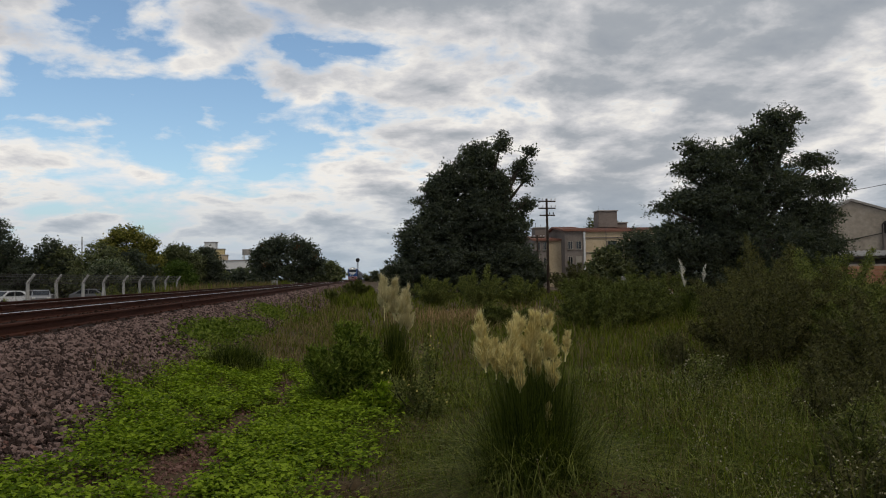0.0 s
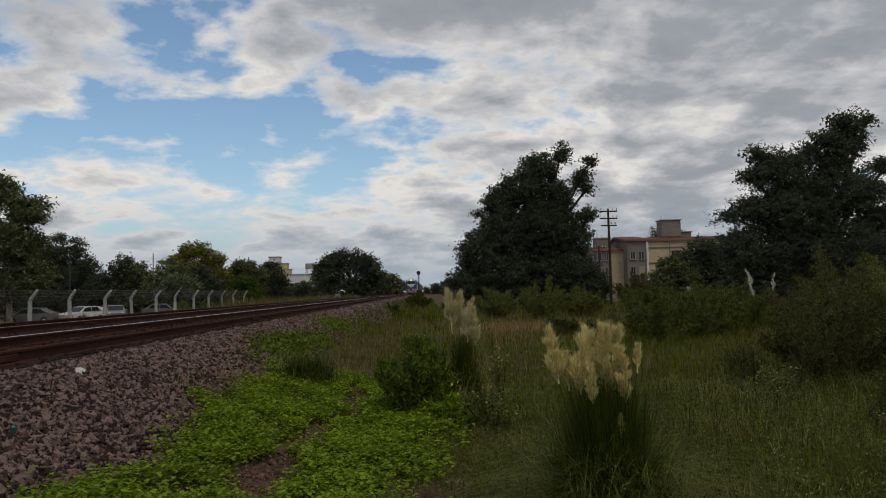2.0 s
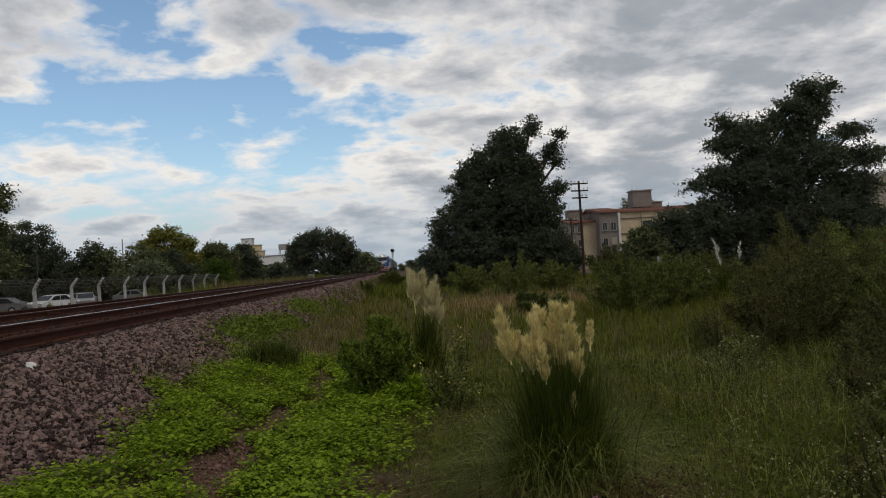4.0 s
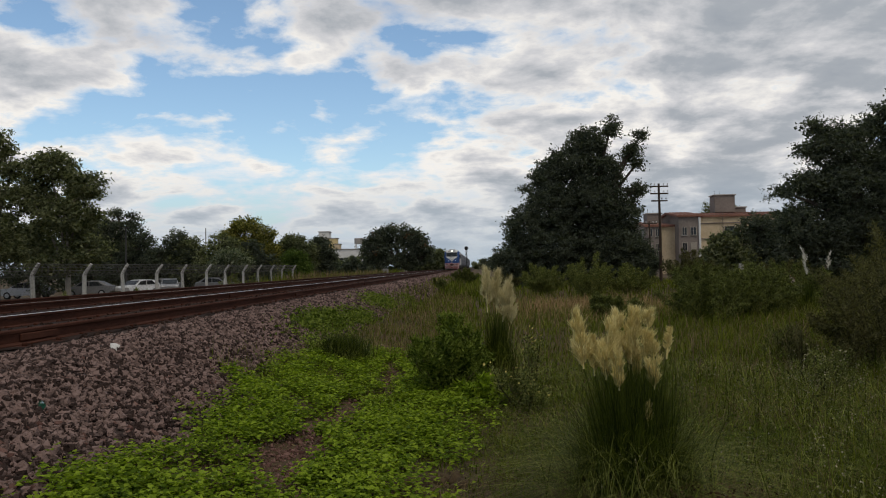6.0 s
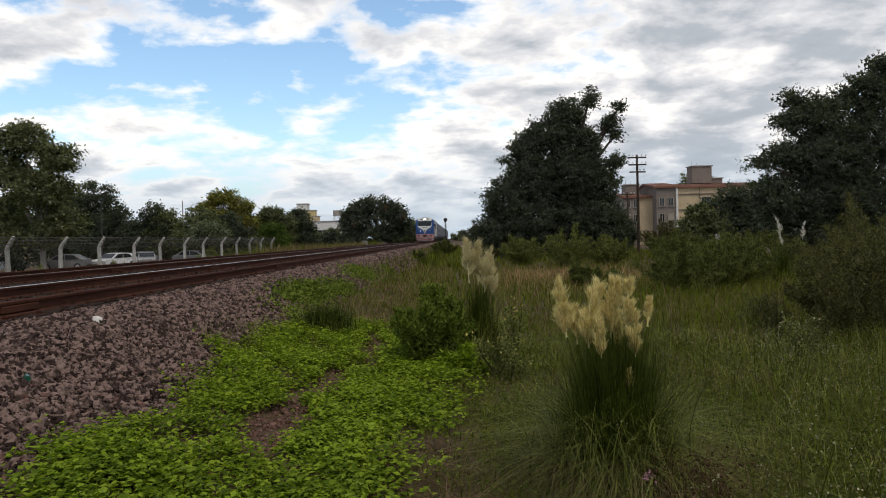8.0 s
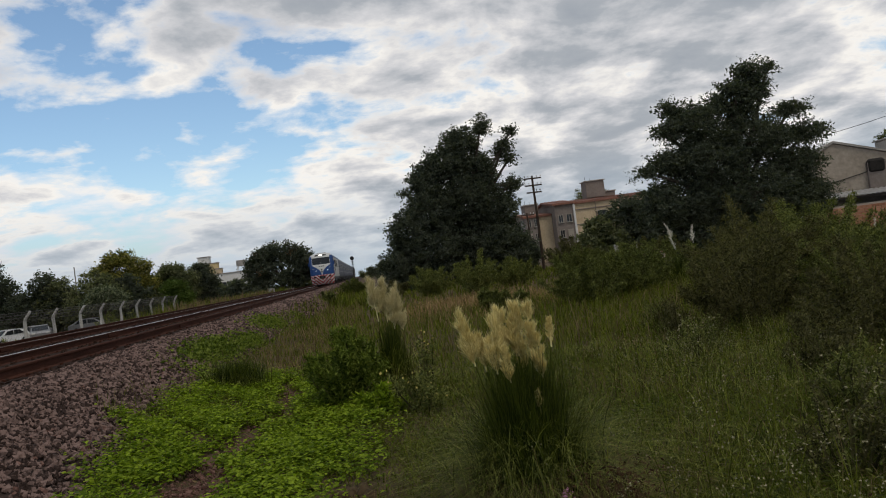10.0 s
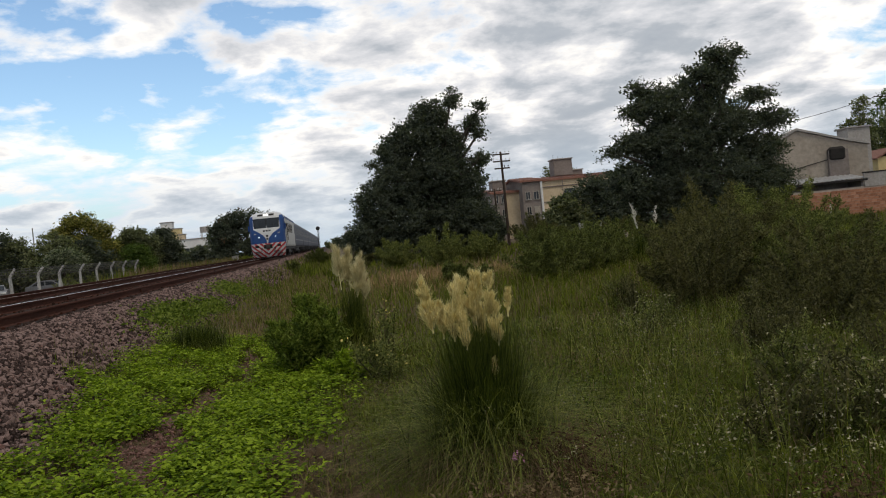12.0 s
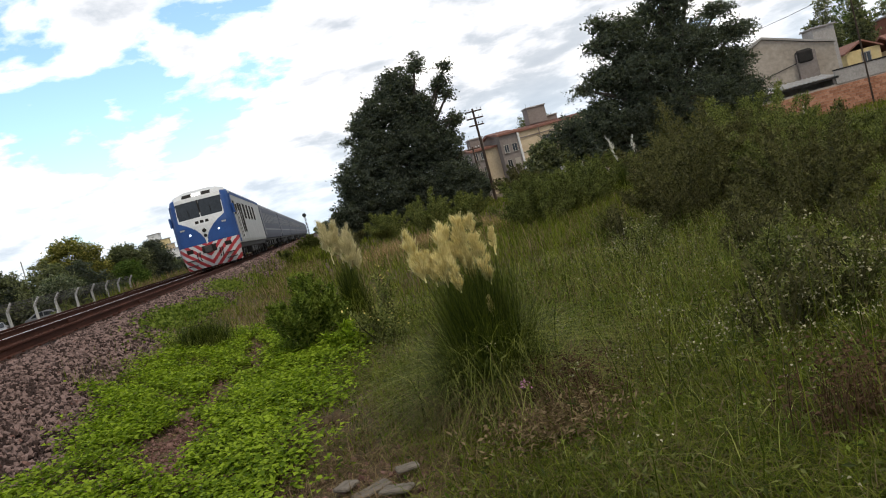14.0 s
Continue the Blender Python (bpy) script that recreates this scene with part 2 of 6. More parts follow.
    pane=material("dark_window_pane", (0.012, 0.014, 0.016), (0.03, 0.035, 0.04), 0.08, 1, 0.0),
    coach_pane=material("dusty_coach_pane", (0.015, 0.018, 0.024), (0.04, 0.045, 0.055), 0.5, 1, 0.0),
    shutter=material("roller_shutter", (0.25, 0.22, 0.18), (0.4, 0.36, 0.3), 0.7, 2, 0.1, stretch=(1, 1, 8)),
    loco_white=material("white_vehicle_paint", (0.46, 0.46, 0.45), (0.66, 0.66, 0.65), 0.45, 1.5, 0.04, spots=(0.42, 0.40, 0.37)),
    loco_blue=material("blue_vehicle_paint", (0.003, 0.034, 0.15), (0.005, 0.058, 0.225), 0.6, 1.5, 0.03),
    loco_red=material("red_vehicle_paint", (0.34, 0.025, 0.03), (0.5, 0.05, 0.06), 0.4, 2, 0.03),
    coach_blue=material("slate_blue_coach_paint", (0.018, 0.023, 0.043), (0.036, 0.042, 0.07), 0.65, 1.0, 0.04),
    coach_roof=material("coach_roof_grey", (0.10, 0.105, 0.12), (0.18, 0.185, 0.20), 0.6, 1.0, 0.1),
    side_grey=material("dirty_cream_side", (0.25, 0.25, 0.235), (0.44, 0.43, 0.40), 0.5, 1.0, 0.08, stretch=(1, 1, 0.4)),
    headlamp=material("lit_headlamp", (1.0, 0.95, 0.85), (1.0, 0.97, 0.9), 0.2, 1, 0.0, glow=3.0),
    marker=material("lit_marker_lamp", (0.8, 0.9, 1.0), (0.85, 0.93, 1.0), 0.2, 1, 0.0, glow=1.6),
    # car paints toned down, tree shade over the yard taken into the colour
    car_white=material("white_car_paint", (0.5, 0.5, 0.5), (0.68, 0.68, 0.68), 0.3, 1, 0.0),
    car_grey=material("grey_car_paint", (0.11, 0.11, 0.112), (0.18, 0.18, 0.185), 0.4, 1, 0.0, metal=0.3),
    car_silver=material("silver_car_paint", (0.24, 0.24, 0.25), (0.34, 0.34, 0.35), 0.4, 1, 0.0, metal=0.3),
    rubber=material("rubber", (0.012, 0.012, 0.012), (0.03, 0.03, 0.03), 0.9, 4, 0.2),
    glass_green=material("green_bottle_glass", (0.01, 0.06, 0.04), (0.03, 0.12, 0.08), 0.15, 4, 0.0),
    board=material("weathered_board", (0.09, 0.075, 0.06), (0.22, 0.19, 0.155), 0.95, 5, 0.6, stretch=(0.4, 3, 3)),
    plastic_grey=material("grey_plastic", (0.25, 0.25, 0.25), (0.35, 0.35, 0.35), 0.6, 3, 0.1),
)


# ---- mesh helpers ----
class Shape:
    """Gathers vertices and faces of one mesh."""

    def __init__(self):
        self.v, self.f, self.n = [], [], 0

    def add(self, verts, faces):
        verts = np.asarray(verts, float).reshape(-1, 3)
        self.v.append(verts)
        for fc in (faces if isinstance(faces, list) else [faces]):
            fc = np.asarray(fc, int)
            self.f.append((fc if fc.ndim == 2 else fc[None]) + self.n)
        self.n += len(verts)
        return self

    def box(self, c, s, m=None, chamfer=0.0):
        x, y, z = (a / 2 for a in s)
        if chamfer:
            h = min(chamfer, x * 0.9, y * 0.9)
            ring = [(-x + h, -y), (x - h, -y), (x, -y + h), (x, y - h), (x - h, y), (-x + h, y), (-x, y - h), (-x, -y + h)]
            hz = min(chamfer, z * 0.9)
            inner = [(a * (x - h) / x if abs(a) == x else a * (x - h) / x, b * (y - h) / y) for a, b in ring]
            v = [(a, b, -z) for a, b in inner] + [(a, b, -z + hz) for a, b in ring] + [(a, b, z - hz) for a, b in ring] + [(a, b, z) for a, b in inner]
            fs = [[8 * k + i, 8 * k + (i + 1) % 8, 8 * k + 8 + (i + 1) % 8, 8 * k + 8 + i] for k in range(3) for i in range(8)]
            v = np.array(v)
            if m is not None:
                v = v @ np.array(m.to_3x3()).T
            return self.add(v + np.array(c), [np.array(fs), np.array([range(7, -1, -1)]), np.array([range(24, 32)])])
        v = np.array([(a, b, d) for d in (-z, z) for a, b in ((-x, -y), (x, -y), (x, y), (-x, y))])
        if m is not None:
            v = v @ np.array(m.to_3x3()).T
        return self.add(v + np.array(c), np.array([[3, 2, 1, 0], [4, 5, 6, 7], [0, 1, 5, 4], [1, 2, 6, 5], [2, 3, 7, 6], [3, 0, 4, 7]]))

    def tube(self, path, radii, n=8, cap=True):
        path = np.asarray(path, float)
        radii = np.broadcast_to(np.asarray(radii, float), (len(path),))
        d = np.gradient(path, axis=0)
        d /= np.linalg.norm(d, axis=1)[:, None] + 1e-9
        ref = np.array([0, 0, 1.0]) if abs(d[0][2]) < 0.9 else np.array([1.0, 0, 0])
        a = np.cross(d, ref)
        a /= np.linalg.norm(a, axis=1)[:, None] + 1e-9
        b = np.cross(d, a)
        th = np.arange(n) / n * 2 * np.pi
        v = path[:, None] + radii[:, None, None] * (np.cos(th)[None, :, None] * a[:, None] + np.sin(th)[None, :, None] * b[:, None])
        k = np.arange(len(path) - 1)[:, None] * n
        i = np.arange(n)[None]
        fs = np.stack([k + i, k + n + i, k + n + (i + 1) % n, k + (i + 1) % n], -1).reshape(-1, 4)
        faces = [fs]
        if cap:
            e = (len(path) - 1) * n
            faces += [np.array([list(range(n))]), np.array([list(range(e + n - 1, e - 1, -1))])]
        return self.add(v.reshape(-1, 3), faces)

    def prism(self, outline, y0, y1, axis="y"):
        """A polygon (a, z) drawn out along one axis."""
        o = np.asarray(outline, float)
        n = len(o)
        if axis == "y":
            v = np.vstack([np.c_[o[:, 0], np.full(n, y0), o[:, 1]], np.c_[o[:, 0], np.full(n, y1), o[:, 1]]])
        elif axis == "x":
            v = np.vstack([np.c_[np.full(n, y0), o[:, 0], o[:, 1]], np.c_[np.full(n, y1), o[:, 0], o[:, 1]]])
        else:
            v = np.vstack([np.c_[o, np.full(n, y0)], np.c_[o, np.full(n, y1)]])
        side = np.array([[i, (i + 1) % n, n + (i + 1) % n, n + i] for i in range(n)])
        return self.add(v, [side, np.array([list(range(n - 1, -1, -1))]), np.array([list(range(n, 2 * n))])])

    def mesh(self, name, smooth=False):
        me = bpy.data.meshes.new(name)
        v = np.vstack(self.v)
        me.vertices.add(len(v))
        me.vertices.foreach_set("co", v.ravel())
        loops = np.concatenate([f.ravel() for f in self.f])
        sizes = np.concatenate([np.full(len(f), f.shape[1]) for f in self.f])
        me.loops.add(len(loops))
        me.loops.foreach_set("vertex_index", loops)
        me.polygons.add(len(sizes))
        me.polygons.foreach_set("loop_start", np.r_[0, np.cumsum(sizes)[:-1]])
        me.polygons.foreach_set("loop_total", sizes)
        me.polygons.foreach_set("use_smooth", np.full(len(sizes), smooth))
        me.update(calc_edges=True)
        me.validate()
        return me


def part(name, shape, mat, parent=None, label="", smooth=False, kind=""):
    me = shape.mesh(name, smooth) if isinstance(shape, Shape) else shape
    if not me.materials:
        me.materials.append(M[mat])
    ob = new(name, me)
    ob.parent = parent
    return tagged(ob, label=label, kind=kind)


def base(name, x, y, z, rz=0.0, label="", category="", group="", kind=""):
    e = new(name)
    e.empty_display_size = 0.2
    e.matrix_world = pose(x, y, z, 0, 0, rz)
    return tagged(e, label, category, group, kind)


rng = np.random.default_rng(7)


def turned(n, flat=0.0):
    """n random pairs of unit vectors at right angles; flat 1 keeps the first level."""
    a = rng.normal(size=(n, 3))
    a[:, 2] *= 1 - flat
    a /= np.linalg.norm(a, axis=1)[:, None]
    b = np.cross(a, rng.normal(size=(n, 3)))
    b /= np.linalg.norm(b, axis=1)[:, None]
    return a, b


def leaves(shape, p, length, width, droop=0.0, single=False):
    """Pointed leaves at the places p, folded into two triangles each, or single small triangles."""
    n = len(p)
    a, b = turned(n, 0.35)
    a[:, 2] -= droop
    ln = length * rng.uniform(0.6, 1.3, n)[:, None]
    wd = width * rng.uniform(0.6, 1.3, n)[:, None]
    if single:
        v = np.stack([p - b * wd * 0.55, p + a * ln, p + b * wd * 0.55], 1)
        k = np.arange(n)[:, None] * 3
        shape.add(v.reshape(-1, 3), np.hstack([k, k + 1, k + 2]))
        return
    c = np.cross(a, b) * wd * 0.25
    v = np.stack([p, p + a * ln * 0.5 + b * wd * 0.5 + c, p + a * ln, p + a * ln * 0.5 - b * wd * 0.5 + c], 1)
    k = np.arange(n)[:, None] * 4
    shape.add(v.reshape(-1, 3), np.hstack([k, k + 1, k + 2, k + 3]))


def blades(shape, root, height, lean, width, segments=3, curl=1.0):
    """Grass blades: bent strips that taper to a tip. lean is the sideways reach of the tip."""
    n = len(root)
    az = rng.uniform(0, 2 * np.pi, n)
    d = np.c_[np.cos(az), np.sin(az), np.zeros(n)]
    s = np.c_[-np.sin(az), np.cos(az), np.zeros(n)]
    height, lean, width = (np.broadcast_to(a, (n,)) for a in (height, lean, width))
    rows = []
    for k in range(segments + 1):
        t = k / segments
        mid = root + d * (lean * t ** (1 + curl))[:, None] + np.c_[np.zeros(n), np.zeros(n), height * (t - 0.35 * curl * (lean / (height + 1e-6)) * t ** 3)]
        w = (width * (1 - t * 0.92) * 0.5)[:, None]
        rows += [mid - s * w, mid + s * w]
    v = np.stack(rows, 1)
    m = 2 * (segments + 1)
    q = np.array([[2 * k, 2 * k + 1, 2 * k + 3, 2 * k + 2] for k in range(segments)])
    f = (np.arange(n)[:, None, None] * m + q[None]).reshape(-1, 4)
    shape.add(v.reshape(-1, 3), f)


# ---- ground, ballast and track ----
RAIL_Z, NEAR_TRACK, FAR_TRACK = 0.90, -5.51, -9.75
K = 0.845  # scale of the plan near the eye


def smooth_step(a, b, x):
    t = np.clip((x - a) / (b - a), 0, 1)
    return t * t * (3 - 2 * t)


def bumps(x, y, s, seed=0.0):
    """Smooth cheap unevenness, about -1 to 1."""
    return (np.sin(x * s * 1.3 + seed) * np.cos(y * s * 0.9 + seed * 2.1) + 0.6 * np.sin(x * s * 2.7 + y * s * 1.9 + seed) + 0.4 * np.cos(y * s * 4.1 - x * s * 3.3 + seed * 0.7)) / 2


def land(x, y):
    """Height of the meadow and the land beyond the track."""
    x, y = np.asarray(x, float), np.asarray(y, float)
    u, v = x / K, y / K
    z = 0.30 * smooth_step(-0.8, -3.2, u)
    z = np.where(u < -3.2, 0.30 + 0.15 * smooth_step(-3.2, -5, u), z) * K
    z = z - 0.68 * smooth_step(-10.8, -13.0, x) - 0.3 * smooth_step(-18, -27, x)
    near = 1 - smooth_step(60, 160, np.hypot(x, y))
    z = z + near * K * (0.045 * bumps(u, v, 0.7) + 0.02 * bumps(u, v, 2.6, 1.0)) * smooth_step(-3.4, -2.2, u)
    return z - 0.23 * smooth_step(16, 38, y) * smooth_step(-13, -6, x)


def bed(x, y):
    """Height of the ballast."""
    x, y = np.asarray(x, float), np.asarray(y, float)
    u, v = x / K, y / K
    z = 0.20 + 0.665 * smooth_step(-2.3, -4.35, u)
    z = z - 1.2 * smooth_step(-13.1, -14.9, u)
    z = z - 0.55 * smooth_step(-2.9, -2.3, u) * smooth_step(13, 22, v)
    return K * (z + 0.025 * bumps(u, v, 1.9, 3.0) + 0.012 * bumps(u, v, 6.0, 1.2))


def sheet(xs, ys, height):
    X, Y = np.meshgrid(xs, ys)
    s = Shape()
    nx, ny = len(xs), len(ys)
    i = (np.arange(ny - 1)[:, None] * nx + np.arange(nx - 1)[None]).reshape(-1, 1)
    return s.add(np.c_[X.ravel(), Y.ravel(), height(X, Y).ravel()], np.hstack([i, i + 1, i + nx + 1, i + nx]))


def graded(lo, a, b, hi, step, n):
    out = np.geomspace(1, 1 + hi - b, n) - 1 + b
    back = a - (np.geomspace(1, 1 + a - lo, n) - 1)
    return np.unique(np.r_[back, np.arange(a, b, step), out])


tagged(part("ground", sheet(graded(-2500, -16, 14, 2500, 0.25, 40), graded(-400, -4, 30, 4500, 0.3, 60), land), "soil", smooth=True), "uneven meadow soil under grass reaching the horizon", "ground", kind="structure")
ballast = tagged(part("ballast_bed", sheet(np.arange(-13.0, -1.9, 0.18), np.r_[np.arange(-30, 40, 0.4), np.geomspace(40, 900, 60)], bed), "ballast", smooth=True), "grey-brown crushed stone ballast under the railway track", "ballast", kind="structure")


tagged(part("track_bed", sheet(np.arange(-11.0, -4.3, 0.2), np.r_[np.arange(-30, 40, 0.4), np.geomspace(40, 890, 60)], lambda x, y: bed(x, y) + 0.012), "dark_bed", smooth=True), "dark brown ballast between the rails", "ballast", kind="structure")


def pebble_mesh(shape, p, size, rough=0.42):
    """Angular stones: pushed icosahedra."""
    g = (1 + 5 ** 0.5) / 2
    ico = np.array([(-1, g, 0), (1, g, 0), (-1, -g, 0), (1, -g, 0), (0, -1, g), (0, 1, g), (0, -1, -g), (0, 1, -g), (g, 0, -1), (g, 0, 1), (-g, 0, -1), (-g, 0, 1)]) / 1.9
    tri = np.array([(0, 11, 5), (0, 5, 1), (0, 1, 7), (0, 7, 10), (0, 10, 11), (1, 5, 9), (5, 11, 4), (11, 10, 2), (10, 7, 6), (7, 1, 8), (3, 9, 4), (3, 4, 2), (3, 2, 6), (3, 6, 8), (3, 8, 9), (4, 9, 5), (2, 4, 11), (6, 2, 10), (8, 6, 7), (9, 8, 1)])
    n = len(p)
    a, b = turned(n)
    c = np.cross(a, b)
    rot = np.stack([a, b, c], 1)
    v = ico[None] * (1 + rng.uniform(-rough, rough, (n, 12, 3))) * (np.asarray(size) * np.ones(n))[:, None, None] * rng.uniform(0.5, 1.25, (n, 1, 3))
    v = v @ rot + p[:, None]
    shape.add(v.reshape(-1, 3), (np.arange(n)[:, None, None] * 12 + tri[None]).reshape(-1, 3))


def chip_mesh(shape, p, size, rough=0.3):
    """Small sharp stones: pushed octahedra."""
    octa = np.array([(1, 0, 0), (0, 1, 0), (-1, 0, 0), (0, -1, 0), (0, 0, 1), (0, 0, -1)], float)
    tri = np.array([(0, 1, 4), (1, 2, 4), (2, 3, 4), (3, 0, 4), (1, 0, 5), (2, 1, 5), (3, 2, 5), (0, 3, 5)])
    n = len(p)
    a, b = turned(n)
    rot = np.stack([a, b, np.cross(a, b)], 1)
    v = (octa[None] + rng.uniform(-rough, rough, (n, 6, 3))) * (np.asarray(size) * np.ones(n))[:, None, None] * rng.uniform(0.6, 1.25, (n, 1, 3))
    v = v @ rot + p[:, None]
    shape.add(v.reshape(-1, 3), (np.arange(n)[:, None, None] * 6 + tri[None]).reshape(-1, 3))


def ballast_stones():
    n = 66000
    y = 3.0 + 34 * rng.random(n) ** 1.7
    x = -2.45 - 2.45 * rng.random(n) ** 0.85
    x, y = x * K, y * K
    keep = ~((x > -3.0 * K) & (rng.random(n) < 0.5))
    x, y = x[keep], y[keep]
    s = Shape()
    chip_mesh(s, np.c_[x, y, bed(x, y) + 0.006 + 0.014 * rng.random(len(x))], 0.014 + 0.021 * rng.random(len(x)) ** 1.6 + 0.0006 * y)
    part("ballast_stones", s, "stone", ballast, "loose crushed stones, brown-grey and mauve", kind="stuff")
    n = 12000
    y = 26 + 110 * rng.random(n) ** 1.6
    x = K * (-2.5 - 2.4 * rng.random(n))
    s = Shape()
    chip_mesh(s, np.c_[x, y, bed(x, y) + 0.01], 0.035 + 0.0007 * y)
    part("ballast_stones", s, "stone", ballast, "loose crushed stones along the far line", kind="stuff")
    n = 5000
    x, y = K * (-2.4 - 2.5 * rng.random(n)), rng.uniform(-9, 2.7, n)
    s = Shape()
    chip_mesh(s, np.c_[x, y, bed(x, y) + 0.004], 0.024)
    part("ballast_stones", s, "stone", ballast, "loose crushed stones beside the track", kind="stuff")
    x, y = K * (-2.6 - 2.3 * rng.random(1300)), K * (3 + 25 * rng.random(1300) ** 1.3)
    s = Shape()
    pebble_mesh(s, np.c_[x, y, bed(x, y) + 0.008], 0.027)
    part("red_stones", s, "brickbit", ballast, "scattered reddish stones", kind="stuff")
    n = 3500
    s = Shape()
    x, y = np.r_[rng.uniform(-11.2, -4.25, n)], 3 + 40 * rng.random(n) ** 1.4
    pebble_mesh(s, np.c_[x, y, bed(x, y)], 0.045)
    part("bed_stones", s, "dark_bed", ballast, "dark brown stones between the rails", kind="stuff")
    kinds = []
    for k in range(12):
        s = Shape()
        pebble_mesh(s, np.zeros((1, 3)), 0.03)
        kinds.append(s.mesh("stone"))
    for k in range(290):
        x, y = K * (-2.7 - 2.1 * rng.random()), K * (4.2 + 8 * rng.random() ** 1.3)
        ob = part("stone", kinds[k % 12], "stone_one", ballast)
        ob.matrix_world = pose(x, y, float(bed(x, y)) + 0.014, *(rng.random(3) * 360)) @ Matrix.Diagonal((*(0.7 + 0.6 * rng.random(3)), 1))


ballast_stones()


def rail_outline():
    half = [(0.070, 0.0), (0.070, 0.012), (0.012, 0.030), (0.010, 0.115), (0.034, 0.125), (0.036, 0.150), (0.028, 0.158)]
    return half + [(-a, b) for a, b in reversed(half)]


def track(name, x0, label, near_top, far_top):
    t = base(name, x0, 0, 0, 0, label, "railway track", kind="structure")
    for side in (-0.85, 0.85):
        s = Shape()
        o = rail_outline()
        s.prism([(a + side, b + RAIL_Z - 0.16) for a, b in o], -40, 900)
        r = part("rail", s, "rail", t, "rusty steel rail with a worn running surface")
        s = Shape()
        s.prism([(side - 0.016, RAIL_Z - 0.0025), (side + 0.016, RAIL_Z - 0.0025), (side + 0.013, RAIL_Z + 0.002), (side - 0.013, RAIL_Z + 0.002)], -40, 900)
        part("running_surface", s, near_top if side > 0 else far_top, r, "polished top of the rail")
        for y in np.arange(8.3, 60, 12.0):
            s = Shape()
            s.box((side + 0.027, y, RAIL_Z - 0.085), (0.03, 0.7, 0.075), chamfer=0.008)
            part("fishplate", s, "rail", r, "bolted joint plate on the rail")
    s = Shape()
    s.box((0, 0, 0), (2.7, 0.24, 0.2), chamfer=0.02)
    me = s.mesh("sleeper")
    clip = Shape()
    for side in (-0.85, 0.85):
        clip.box((side, 0, 0.108), (0.34, 0.16, 0.016), chamfer=0.004)
        for e in (-0.11, 0.11):
            clip.box((side + e, 0.03, 0.13), (0.05, 0.05, 0.04), chamfer=0.01)
    cm = clip.mesh("base_plate")
    for k in range(110):
        ob = part("sleeper", me, "sleeper", t)
        ob.location = (rng.uniform(-0.04, 0.04), 1.0 + k * 0.62 + rng.uniform(-0.02, 0.02), RAIL_Z - 0.275)
        if k < 60:
            part("base_plate", cm, "rail", ob)
    s = Shape()
    for k in range(300):
        s.box((0, 1.0 + (110 + k) * 0.62, RAIL_Z - 0.275), (2.7, 0.24, 0.2))
    part("far_sleepers", s, "sleeper", t, kind="stuff")
    return t


track("near_track", NEAR_TRACK, "broad-gauge railway track, rusty rails on dark sleepers", "rail", "railtop")
track("far_track", FAR_TRACK, "second railway track with dull rails behind the first", "railtop_worn", "rail")


# ---- train ----
def rounded_plan(w, y0, y1, r):
    """Plan of a vehicle: rounded at the front (y0), square at the back (y1)."""
    pts = [(w * -1, y1), (w * -1, y0 + r)]
    for k in range(1, 7):
        a = k / 6 * math.pi / 2
        pts.append((-w + r * 0.55 * (1 - math.cos(a)), y0 + r * (1 - math.sin(a))))
    return pts + [(-x, y) for x, y in reversed(pts)]


FRONT = [(0.14, 0.26), (0.45, 0.12), (1.0, 0.04), (1.4, 0.0), (2.3, 0.05), (2.65, 0.14), (3.55, 0.42), (3.75, 0.48), (3.98, 0.72), (4.14, 1.2), (4.2, 2.1)]


def front_y(x, z):
    zs, ys = zip(*FRONT)
    y = np.interp(z, zs, ys)
    u = np.clip(np.abs(x) / np.interp(z, (0.14, 1.1, 3.5, 3.75, 3.98, 4.14, 4.22), (1.38, 1.52, 1.52, 1.44, 1.22, 0.8, 0.5)), 0, 1)
    return y + 0.14 * u ** 2.6 + 0.46 * u ** 12


def half_width(z):
    return float(np.interp(z, (0.14, 1.1, 3.5, 3.75, 3.98, 4.14, 4.22), (1.38, 1.52, 1.52, 1.44, 1.22, 0.8, 0.5)))


def loft(rings):
    s = Shape()
    n = len(rings[0])
    v = np.vstack(rings)
    f = [[k * n + i, k * n + (i + 1) % n, (k + 1) * n + (i + 1) % n, (k + 1) * n + i] for k in range(len(rings) - 1) for i in range(n)]
    return s.add(v, [np.array(f), np.array([list(range(n - 1, -1, -1))]), np.array([list(range((len(rings) - 1) * n, len(rings) * n))])])


def wheelset(parent, y, r=0.5):
    s = Shape()
    for side in (-0.85, 0.85):
        s.tube([(side - 0.065, 0, 0), (side + 0.03, 0, 0)], r, 20)
        s.tube([(side - 0.09, 0, 0), (side - 0.065, 0, 0)] if side > 0 else [(side + 0.03, 0, 0), (side + 0.06, 0, 0)], r + 0.03, 20)
        for k in range(5):
            a = k * 1.2566
            s.box((side * 1.05, 0.28 * math.cos(a), 0.28 * math.sin(a)), (0.03, 0.1, 0.1))
    s.tube([(-0.85, 0, 0), (0.85, 0, 0)], 0.08, 10)
    w = part("wheelset", s, "steel", parent, "steel wheels on an axle", smooth=False)
    w.location = (0, y, r)
    return w


